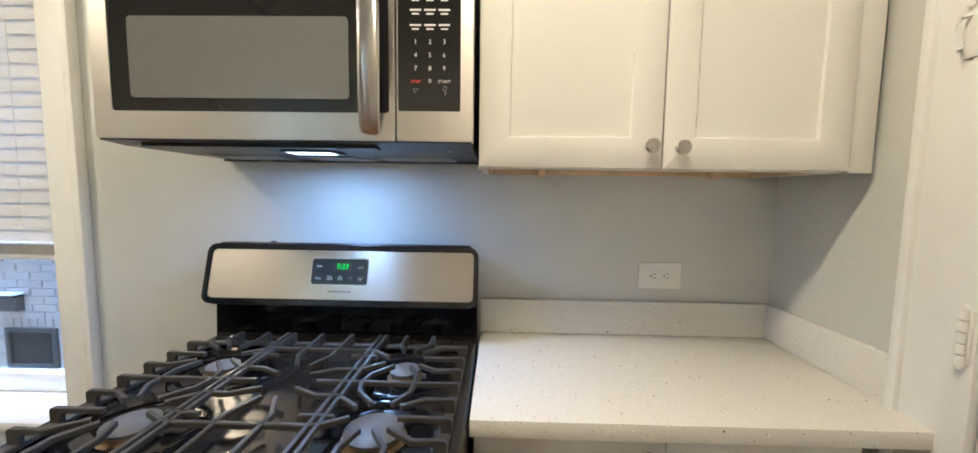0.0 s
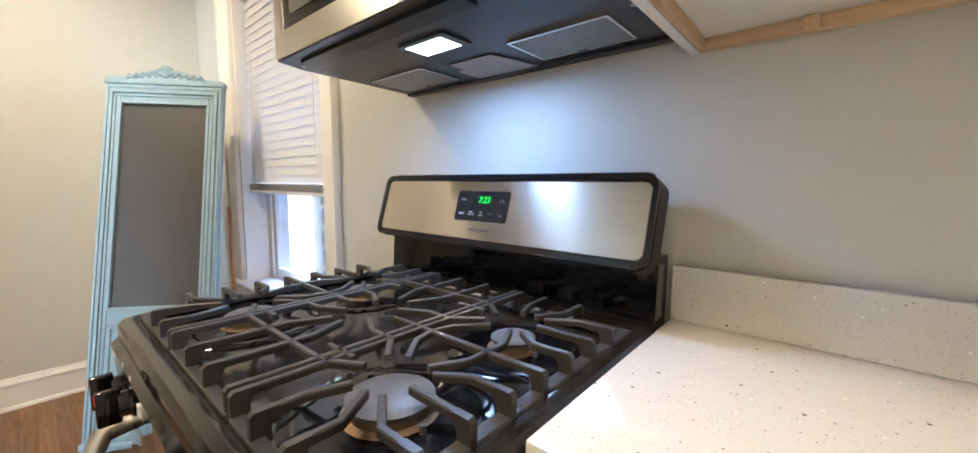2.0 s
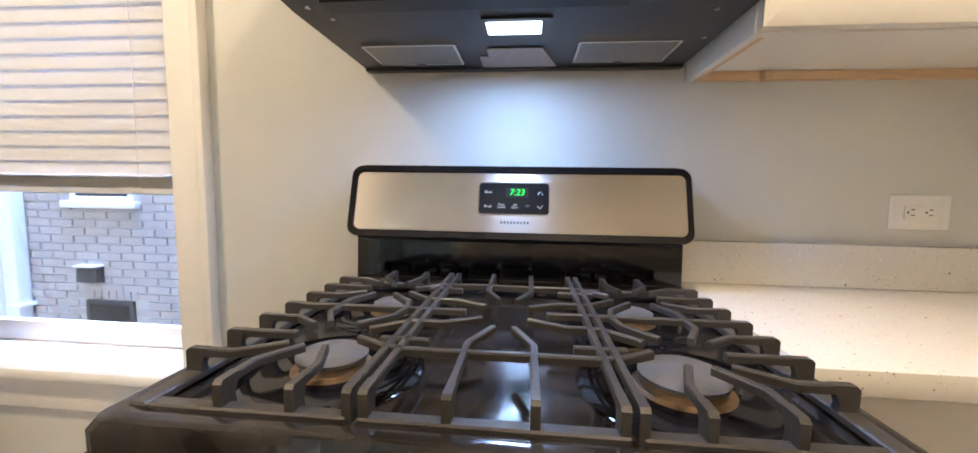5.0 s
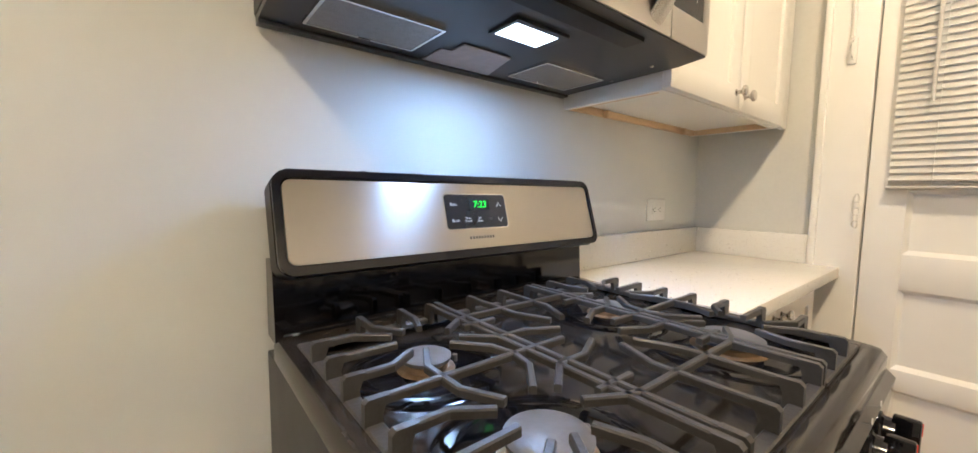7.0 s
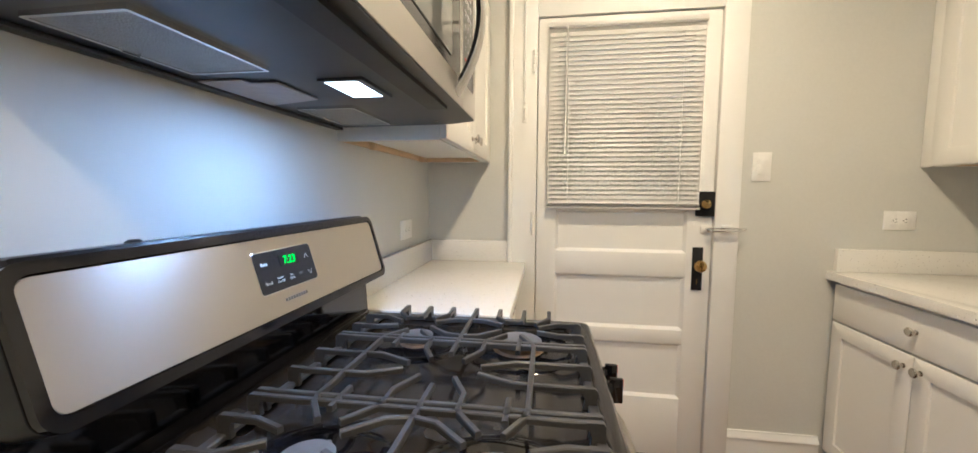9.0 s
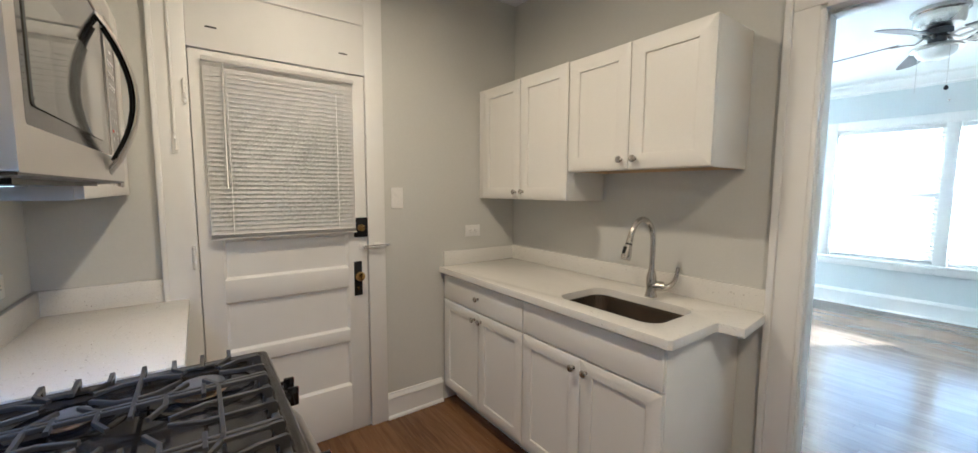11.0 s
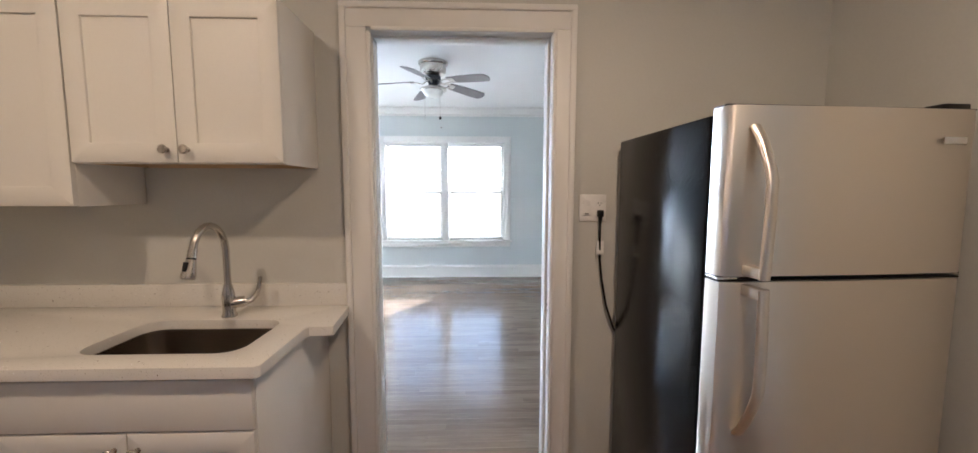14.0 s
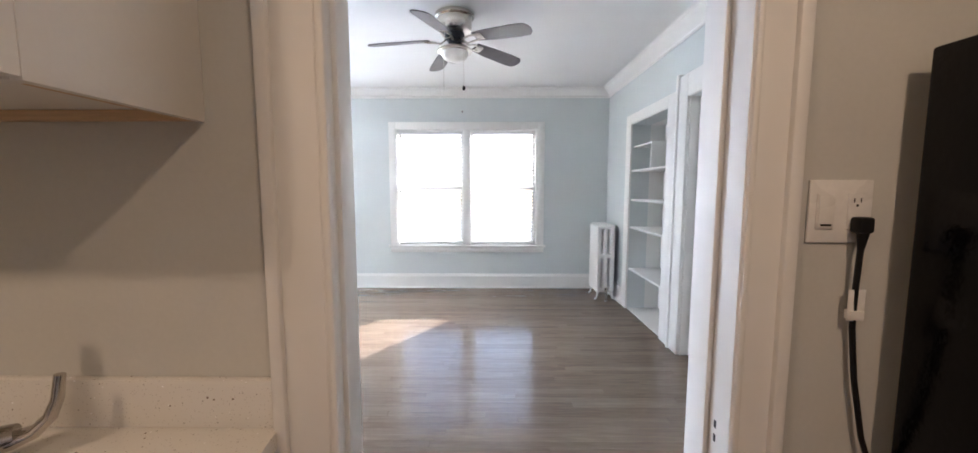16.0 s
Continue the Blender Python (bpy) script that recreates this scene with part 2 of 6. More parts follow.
def turned(profile, at=(0, 0, 0), axis="Z", n=32):
    """A body turned about an axis: profile is (radius, height) from one end to the other."""
    bm = bmesh.new()
    rings = []
    for r, h in profile:
        if r < 1e-6:
            rings.append([bm.verts.new((0, 0, h))])
        else:
            rings.append([bm.verts.new((r * math.cos(2 * math.pi * i / n), r * math.sin(2 * math.pi * i / n), h)) for i in range(n)])
    for a, b in zip(rings, rings[1:]):
        for i in range(n):
            j = (i + 1) % n
            vs = [a[i % len(a)], a[j % len(a)], b[j % len(b)], b[i % len(b)]]
            vs = list(dict.fromkeys(vs))
            if len(vs) > 2:
                bm.faces.new(vs)
    for ring, flip in ((rings[0], True), (rings[-1], False)):
        if len(ring) > 1:
            bm.faces.new(ring[::-1] if flip else ring)
    turn = {"Z": Matrix(), "X": Matrix.Rotation(math.pi / 2, 4, "Y"), "Y": Matrix.Rotation(-math.pi / 2, 4, "X"), "-Y": Matrix.Rotation(math.pi / 2, 4, "X"), "-X": Matrix.Rotation(-math.pi / 2, 4, "Y")}[axis]
    bm.transform(Matrix.Translation(at) @ turn)
    bmesh.ops.recalc_face_normals(bm, faces=bm.faces)
    return bm


def sweep(points, rx, ry=None, n=12, up=(0, 0, 1), square=False, caps=True):
    """A round or square section carried along a line of points; rx across, ry along up. rx may be a list, a size for each point."""
    bm = bmesh.new()
    pts = [Vector(p) for p in points]
    up = Vector(up)
    rings = []
    for i, p in enumerate(pts):
        a = pts[max(0, i - 1)]
        b = pts[min(len(pts) - 1, i + 1)]
        d = (b - a).normalized()
        side = d.cross(up)
        if side.length < 1e-3:
            side = d.cross(Vector((1, 0, 0)) if abs(d.x) < 0.9 else Vector((0, 1, 0)))
        side.normalize()
        u = side.cross(d).normalized()
        w = rx[i] if isinstance(rx, (list, tuple)) else rx
        h = (ry[i] if isinstance(ry, (list, tuple)) else ry) if ry else w
        if 0 < i < len(pts) - 1:
            w = w / max(0.5, math.cos(((pts[i] - a).angle(b - pts[i], 0)) / 2))
        if square:
            ring = [p + side * w * s + u * h * t for s, t in ((-1, -1), (1, -1), (1, 0.6), (0.7, 1), (-0.7, 1), (-1, 0.6))]
        else:
            ring = [p + side * w * math.cos(2 * math.pi * k / n) + u * h * math.sin(2 * math.pi * k / n) for k in range(n)]
        rings.append([bm.verts.new(v) for v in ring])
    for a, b in zip(rings, rings[1:]):
        for k in range(len(a)):
            j = (k + 1) % len(a)
            bm.faces.new((a[k], a[j], b[j], b[k]))
    if caps:
        bm.faces.new(rings[0][::-1])
        bm.faces.new(rings[-1])
    bmesh.ops.recalc_face_normals(bm, faces=bm.faces)
    return bm


def prism(outline, z0, z1, r=0.0, axis="Z"):
    """An outline in plan raised from z0 to z1. axis X: outline is (y, z), raised along x; Y: outline is (x, z), raised along y."""
    put = {"Z": lambda a, b, c: (a, b, c), "X": lambda a, b, c: (c, a, b), "Y": lambda a, b, c: (a, c, b)}[axis]
    bm = bmesh.new()
    lo = [bm.verts.new(put(a, b, z0)) for a, b in outline]
    hi = [bm.verts.new(put(a, b, z1)) for a, b in outline]
    bm.faces.new(lo[::-1])
    bm.faces.new(hi)
    for i in range(len(lo)):
        j = (i + 1) % len(lo)
        bm.faces.new((lo[i], lo[j], hi[j], hi[i]))
    bmesh.ops.recalc_face_normals(bm, faces=bm.faces)
    if r:
        es = [e for e in bm.edges if len(e.link_faces) == 2 and any(len(f.verts) == len(outline) and f.verts[0] in lo + hi and len(outline) > 4 for f in e.link_faces)]
        bmesh.ops.bevel(bm, geom=es or bm.edges[:], offset=r, segments=2, profile=0.5, affect="EDGES")
    return bm


def round_rect(x0, x1, y0, y1, r, n=6):
    pts = []
    for cx, cy, a in ((x1 - r, y1 - r, 0), (x0 + r, y1 - r, 90), (x0 + r, y0 + r, 180), (x1 - r, y0 + r, 270)):
        for k in range(n + 1):
            t = radians(a + 90 * k / n)
            pts.append((cx + r * math.cos(t), cy + r * math.sin(t)))
    return pts


def frame_loop(outer, inner, z0, z1, axis="Z"):
    """A flat ring between two outlines of as many points, with thickness."""
    put = {"Z": lambda a, b, c: (a, b, c), "X": lambda a, b, c: (c, a, b), "Y": lambda a, b, c: (a, c, b)}[axis]
    bm = bmesh.new()
    rings = [[bm.verts.new(put(a, b, z)) for a, b in line] for line, z in ((outer, z0), (outer, z1), (inner, z1), (inner, z0))]
    for p, q in zip(rings, rings[1:] + rings[:1]):
        for i in range(len(p)):
            j = (i + 1) % len(p)
            bm.faces.new((p[i], p[j], q[j], q[i]))
    bmesh.ops.recalc_face_normals(bm, faces=bm.faces)
    return bm


ORIGIN = {}


def thing(name, at=(0, 0, 0), label="", category="", group="", kind=""):
    ob = new(name)
    ob.location = at
    ORIGIN[ob] = Vector(at)
    return tagged(ob, label, category, group, kind)


def finish(name, bm, material, label=""):
    for f in bm.faces:
        f.smooth = True
    for e in bm.edges:
        if len(e.link_faces) == 2 and e.calc_face_angle(0) > radians(34):
            e.smooth = False
    me = bpy.data.meshes.new(name)
    bm.to_mesh(me)
    bm.free()
    me.materials.append(material)
    ob = new(name, me)
    return tagged(ob, label)


def part(name, bm, material, parent, label=""):
    """One mesh under a thing or under a part, built in the room's own coordinates."""
    off = ORIGIN[parent]
    bm.transform(Matrix.Translation(-off))
    ob = finish(name, bm, material, label)
    ob.parent = parent
    ORIGIN[ob] = off
    return ob


def single(name, bm, material, label="", category="", group="", kind=""):
    """A thing of one mesh; its origin goes to the middle of its base."""
    lo = Vector([min(v.co[i] for v in bm.verts) for i in range(3)])
    hi = Vector([max(v.co[i] for v in bm.verts) for i in range(3)])
    at = Vector(((lo.x + hi.x) / 2, (lo.y + hi.y) / 2, lo.z))
    bm.transform(Matrix.Translation(-at))
    ob = finish(name, bm, material)
    ob.location = at
    ORIGIN[ob] = at
    return tagged(ob, label, category, group, kind)


def fixed(name, bm, material, label=""):
    """A piece of the setting, kept in the room's own coordinates."""
    ob = finish(name, bm, material)
    ORIGIN[ob] = Vector((0, 0, 0))
    return tagged(ob, label, kind="structure")


# ---- the rooms: x east, y north; the stove wall is y = 0 ----
XE, XW, YS, H = 0.862, -2.880, -2.41, 2.70      # kitchen
LY, LX, LXE = -7.07, -2.76, 2.6                 # living room: south, west and east walls
WT = 0.14                                       # inner wall thickness


def wall_with_holes(name, x0, x1, y0, y1, z1, holes, material, axis="X", label=""):
    """A wall along an axis, made of blocks round its openings: holes are (from, to, low, high), in order."""
    bms = []
    a = x0 if axis == "X" else y0
    end = x1 if axis == "X" else y1

    def block(p, q, lo, hi):
        if q - p > 1e-4 and hi - lo > 1e-4:
            bms.append(box(p, q, y0, y1, lo, hi) if axis == "X" else box(x0, x1, p, q, lo, hi))
    for p, q, lo, hi in holes:
        block(a, p, 0, z1)
        block(p, q, 0, lo)
        block(p, q, hi, z1)
        a = q
    block(a, end, 0, z1)
    return fixed(name, merge(*bms), material, label)


wall_with_holes("wall_north", XW - 0.2, XE + 0.2, 0, 0.24, H + 0.1, [(-2.27, -1.295, 0.60, 2.16)], WALL_N)
wall_with_holes("wall_east", XE, XE + 0.2, YS, 0, H + 0.1, [(-1.325, -0.515, 0, 2.045)], WALL, "Y")
wall_with_holes("wall_south", XW - 0.2, LXE + 0.2, YS - WT, YS, H + 0.1, [(-1.70, -0.855, 0, 2.10)], WALL)
fixed("wall_west", box(XW - 0.2, XW, YS, 0, 0, H + 0.1), WALL)
fixed("ceiling_kitchen", box(XW - 0.2, XE + 0.2, YS - WT / 2, 0.24, H, H + 0.12), CEIL)
fixed("ceiling_living", box(LX - 0.5, LXE + 0.2, LY - 0.2, YS - WT / 2, H, H + 0.12), CEIL)
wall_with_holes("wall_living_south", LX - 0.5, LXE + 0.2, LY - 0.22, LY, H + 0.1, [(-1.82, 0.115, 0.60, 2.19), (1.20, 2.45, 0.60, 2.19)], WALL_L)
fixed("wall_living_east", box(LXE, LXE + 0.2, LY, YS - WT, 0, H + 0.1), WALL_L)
fixed("subfloor", box(LX - 0.6, LXE + 0.2, LY - 0.22, 0.24, -0.2, -0.02), MORTAR)


# ---- trim ----
def baseboard(name, run, side, h=0.16):
    """A tall board with a moulded cap and a shoe; run is ((x, y), (x, y)), side the way into the room."""
    (xa, ya), (xb, yb) = run
    prof = [(0, 0), (0.030, 0), (0.028, 0.012), (0.018, 0.020), (0.016, h * 0.78), (0.022, h * 0.80), (0.020, h * 0.86), (0.010, h * 0.93), (0.008, h), (0, h)]
    bm = bmesh.new()
    rings = []
    for x, y in ((xa, ya), (xb, yb)):
        rings.append([bm.verts.new((x + side[0] * d, y + side[1] * d, z)) for d, z in prof])
    n = len(prof)
    for i in range(n):
        bm.faces.new((rings[0][i], rings[0][(i + 1) % n], rings[1][(i + 1) % n], rings[1][i]))
    bm.faces.new(rings[0][::-1])
    bm.faces.new(rings[1])
    bmesh.ops.recalc_face_normals(bm, faces=bm.faces)
    return fixed(name, bm, TRIM)


baseboard("baseboard_west", ((XW, YS), (XW, 0)), (1, 0))
baseboard("baseboard_north", ((XW, 0), (-0.78, 0)), (0, -1))
baseboard("baseboard_east", ((XE, -1.80), (XE, -1.415)), (-1, 0))
baseboard("baseboard_south", ((XW, YS), (-1.76, YS)), (0, 1))
baseboard("baseboard_south_short", ((-0.79, YS), (-0.72, YS)), (0, 1))
baseboard("baseboard_living_south", ((LX, LY), (LXE, LY)), (0, 1), 0.20)
baseboard("baseboard_living_west", ((LX, LY), (LX, -6.30)), (1, 0), 0.20)

# crown moulding in the living room: a cove with two beads
crown = [(0, 2.575), (0.012, 2.575), (0.018, 2.59), (0.012, 2.602), (0.02, 2.615), (0.05, 2.65), (0.085, 2.672), (0.10, 2.676), (0.104, 2.69), (0.118, 2.70), (0, 2.70)]
for name, run, side in (("crown_south", ((LX, LY), (LXE, LY)), (0, 1)), ("crown_west", ((LX, LY), (LX, YS - WT)), (1, 0)), ("crown_north", ((LX, YS - WT), (LXE, YS - WT)), (0, -1))):
    (xa, ya), (xb, yb) = run
    bm = bmesh.new()
    rings = [[bm.verts.new((x + side[0] * d, y + side[1] * d, z - 0.0005)) for d, z in crown] for x, y in ((xa, ya), (xb, yb))]
    n = len(crown)
    for i in range(n):
        bm.faces.new((rings[0][i], rings[0][(i + 1) % n], rings[1][(i + 1) % n], rings[1][i]))
    bm.faces.new(rings[0][::-1])
    bm.faces.new(rings[1])
    bmesh.ops.recalc_face_normals(bm, faces=bm.faces)
    fixed(name, bm, TRIM)


# doorway to the living room: flat casing with a raised outer band, cap on top, jamb lining
def doorway():
    y = YS
    e, w = -0.888, -1.668          # faces of the east and the west jamb
    fixed("trim_doorway", merge(
        box(-0.886, -0.802, y, y + 0.020, 0, 2.09, 0.003), box(-0.806, -0.780, y, y + 0.032, 0, 2.187, 0.006), box(-0.906, -0.888, y, y + 0.025, 0, 2.074, 0.007),
        box(-1.745, -1.671, y, y + 0.020, 0, 2.09, 0.003), box(-1.767, -1.741, y, y + 0.032, 0, 2.187, 0.006), box(-1.686, -1.672, y, y + 0.025, 0, 2.09, 0.006),
        box(-1.742, -0.805, y, y + 0.021, 2.09, 2.163, 0.003), box(-1.7672, -0.7798, y, y + 0.0325, 2.161, 2.1875, 0.006), box(-1.672, -0.906, y, y + 0.0255, 2.074, 2.092, 0.006),
        box(e, e + 0.045, y - WT, y + 0.018, 0, 2.085, 0.002), box(w - 0.045, w, y - WT, y + 0.018, 0, 2.085, 0.002), box(w - 0.03, e + 0.03, y - WT, y - 0.001, 2.081, 2.105, 0.002),
        box(e + 0.004, e + 0.125, y - WT - 0.02, y - WT, 0, 2.18, 0.003), box(w - 0.125, w - 0.004, y - WT - 0.02, y - WT, 0, 2.18, 0.003), box(w - 0.12, e + 0.12, y - WT - 0.0195, y - WT, 2.085, 2.18, 0.003)), TRIM)
    # door stops round the opening, left from a door that has gone
    fixed("trim_door_stop", merge(box(w, w + 0.012, y - 0.125, y - 0.05, 0, 2.081, 0.002), box(e - 0.012, e, y - 0.125, y - 0.05, 0, 2.081, 0.002), box(w + 0.012, e - 0.012, y - 0.1245, y - 0.0505, 2.069, 2.081, 0.002)), TRIM)
    # two screw holes of the old hinge in the painted jamb
    for z in (0.868, 0.898):
        hole = thing("hinge_mortise", (w, y - 0.028, z), "small dark hinge screw slot in the white painted door jamb", "slot", "old hinge slots")
        part("slot", box(w - 0.001, w + 0.0008, y - 0.032, y - 0.025, z - 0.008, z + 0.008), BLACK, hole)


doorway()

# east door: casing on both sides up to the ceiling, with a flat panel above the door
fixed("trim_east_door", merge(
    box(XE - 0.022, XE, -0.526, -0.405, 0, H, 0.003), box(XE - 0.034, XE, -0.415, -0.395, 0, H, 0.005),
    box(XE - 0.022, XE, -1.415, -1.314, 0, H, 0.003),
    box(XE - 0.018, XE, -1.314, -0.526, 2.040, H, 0.002), box(XE - 0.030, XE - 0.018, -1.30, -0.53, 2.30, 2.312, 0.003),
    box(XE, XE + 0.20, -0.526, -0.50, 0, 2.06), box(XE, XE + 0.20, -1.335, -1.314, 0, 2.06), box(XE, XE + 0.20, -1.335, -0.50, 2.040, 2.07), box(XE + 0.037, XE + 0.06, -0.56, -0.526, 0, 2.06), box(XE + 0.037, XE + 0.06, -1.314, -1.28, 0, 2.06), box(XE, XE + 0.2, -1.33, -0.51, -0.02, 0.006)), TRIM)


def east_door():
    d = thing("door_east", (XE + 0.03, -0.92, 0.008), "white painted panelled wooden back door, closed, with old locks", kind="structure")
    x0, x1 = XE - 0.005, XE + 0.035
    yl, yr = -1.310, -0.530
    rails = [(0.008, 0.285), (0.548, 0.615), (0.865, 0.975), (1.93, 2.036)]
    bms = [box(x0, x1, yr - 0.09, yr, 0.008, 2.036, 0.0015), box(x0, x1, yl, yl + 0.105, 0.008, 2.036, 0.0015)]
    for lo, hi in rails:
        bms.append(box(x0, x1, yl + 0.105, yr - 0.09, lo, hi, 0.0015))
    part("stiles_and_rails", merge(*bms), TRIM, d)
    for lo, hi in ((0.285, 0.548), (0.615, 0.865), (0.975, 1.17)):
        ya, yb = yl + 0.105, yr - 0.09
        bm = box(x0 + 0.016, x1 - 0.01, ya, yb, lo, hi)
        # sloped sticking round the recess
        bev = 0.012
        o = [(ya, lo), (yb, lo), (yb, hi), (ya, hi)]
        i = [(ya + bev, lo + bev), (yb - bev, lo + bev), (yb - bev, hi - bev), (ya + bev, hi - bev)]
        for k in range(4):
            j = (k + 1) % 4
            vs = [bm.verts.new((x0 + 0.001, *o[k])), bm.verts.new((x0 + 0.001, *o[j])), bm.verts.new((x0 + 0.0158, *i[j])), bm.verts.new((x0 + 0.0158, *i[k]))]
            bm.faces.new(vs)
        part("panel", bm, TRIM, d)
    part("rail_below_glass", box(x0, x1, yl + 0.105, yr - 0.09, 1.17, 1.23, 0.0015), TRIM, d)
    g = part("pane", box(x0 + 0.015, x0 + 0.019, yl + 0.105, yr - 0.09, 1.23, 1.93), CLEAR, d)
    g.visible_shadow = False
    return d


def clear_glass():
    m, n, l, b = principled("clear_window_glass", 0.02)
    b.inputs["Transmission Weight"].default_value = 1.0
    b.inputs["IOR"].default_value = 1.45
    b.inputs["Base Color"].default_value = (0.96, 0.98, 0.98, 1)
    return m


CLEAR = clear_glass()
east_door()


def hinge(y, z, h=0.09, x=XE - 0.03):
    t = thing("door_hinge", (x, y, z), "old door hinge thickly painted white", "hinge", "hinges of the back door")
    part("knuckle", merge(*[turned([(0.006, 0), (0.0075, 0.002), (0.0075, h / 5 - 0.003), (0.006, h / 5 - 0.001)], (x, y, z + k * h / 5), "Z", 12) for k in range(5)],
                          turned([(0.0, -0.006), (0.005, -0.004), (0.005, 0)], (x, y, z), "Z", 12), turned([(0.005, 0), (0.005, 0.004), (0, 0.007)], (x, y, z + h), "Z", 12)), TRIM, t)
    part("leaf", box(x + 0.003, x + 0.008, y - 0.010, y + 0.010, z + 0.004, z + h - 0.004, 0.001), TRIM, t)
    return t


for sy in (-0.62, -1.20):
    slot = thing("slot_mark", (XE - 0.018, sy, 2.135), "small dark slot in the painted panel above the door", "slot", "slots above the back door")
    part("slot", box(XE - 0.0192, XE - 0.0178, sy - 0.022, sy + 0.022, 2.132, 2.139), BLACK, slot)
for hz in (1.052, 1.79):
    hinge(-0.511, hz, 0.10)
# painted hook and bolt on the casing
hk = thing("hook_latch", (XE - 0.03, -0.47, 1.57), "small hook latch painted over in white on the door casing", "latch")
part("plate", box(XE - 0.028, XE - 0.021, -0.480, -0.458, 1.57, 1.65, 0.002), TRIM, hk)
part("hook", sweep([(XE - 0.03, -0.469, 1.64), (XE - 0.045, -0.469, 1.635), (XE - 0.048, -0.469, 1.62), (XE - 0.040, -0.471, 1.59), (XE - 0.046, -0.473, 1.58)], 0.0035), TRIM, hk)
pipe = thing("painted_conduit", (XE - 0.04, -0.435, 1.65), "thin vertical wire casing painted white beside the back door", "conduit")
part("tube", sweep([(XE - 0.030, -0.468, 1.655), (XE - 0.030, -0.468, 2.3), (XE - 0.03, -0.468, H - 0.02)], 0.005), TRIM, pipe)
part("bracket", merge(box(XE - 0.04, XE - 0.022, -0.49, -0.44, 2.28, 2.30, 0.003), box(XE - 0.045, XE - 0.022, -0.475, -0.462, 2.25, 2.34, 0.003)), TRIM, pipe)


# door locks
def lockset():
    t = thing("mortise_lock", (XE - 0.01, -1.275, 0.80), "black lock plate with an aged brass knob on the back door", "lock")
    part("plate", box(XE - 0.012, XE - 0.0055, -1.277, -1.232, 0.808, 1.005, 0.002), BLACK, t)
    part("knob", turned([(0.010, 0), (0.010, 0.02), (0.022, 0.028), (0.027, 0.040), (0.022, 0.052), (0, 0.056)], (XE - 0.012, -1.254, 0.925), "-X", 24), BRASS, t)
    part("keyhole", merge(turned([(0.004, 0), (0.004, 0.001)], (XE - 0.012, -1.254, 0.855), "-X", 12), box(XE - 0.0132, XE - 0.012, -1.256, -1.252, 0.838, 0.855)), BRASS, t)
    u = thing("rim_lock", (XE - 0.01, -1.275, 1.13), "black rim lock with a brass turn on the back door", "lock")
    part("case", box(XE - 0.022, XE - 0.0055, -1.312, -1.235, 1.145, 1.255, 0.003), BLACK, u)
    part("turn", turned([(0.015, 0), (0.016, 0.010), (0.020, 0.014), (0.020, 0.024), (0, 0.027)], (XE - 0.022, -1.268, 1.20), "-X", 24), BRASS, u)
    s = thing("slide_bolt", (XE - 0.01, -1.30, 1.075), "chrome swing bar door guard across the casing", "latch")
    part("plate", box(XE - 0.012, XE - 0.0055, -1.306, -1.262, 1.07, 1.105, 0.002), TRIM, s)
    part("post", turned([(0.006, 0), (0.006, 0.02), (0.010, 0.022), (0.010, 0.034), (0, 0.038)], (XE - 0.012, -1.285, 1.088), "-X", 16), CHROME, s)
    part("bar", merge(sweep([(XE - 0.040, -1.285, 1.094), (XE - 0.048, -1.34, 1.095), (XE - 0.05, -1.40, 1.095), (XE - 0.040, -1.435, 1.093)], 0.0035), sweep([(XE - 0.040, -1.285, 1.080), (XE - 0.048, -1.34, 1.081), (XE - 0.05, -1.40, 1.083), (XE - 0.040, -1.435, 1.093)], 0.0035)), CHROME, s)
    part("keeper", box(XE - 0.030, XE - 0.0225, -1.385, -1.34, 1.072, 1.108, 0.002), TRIM, s)


lockset()


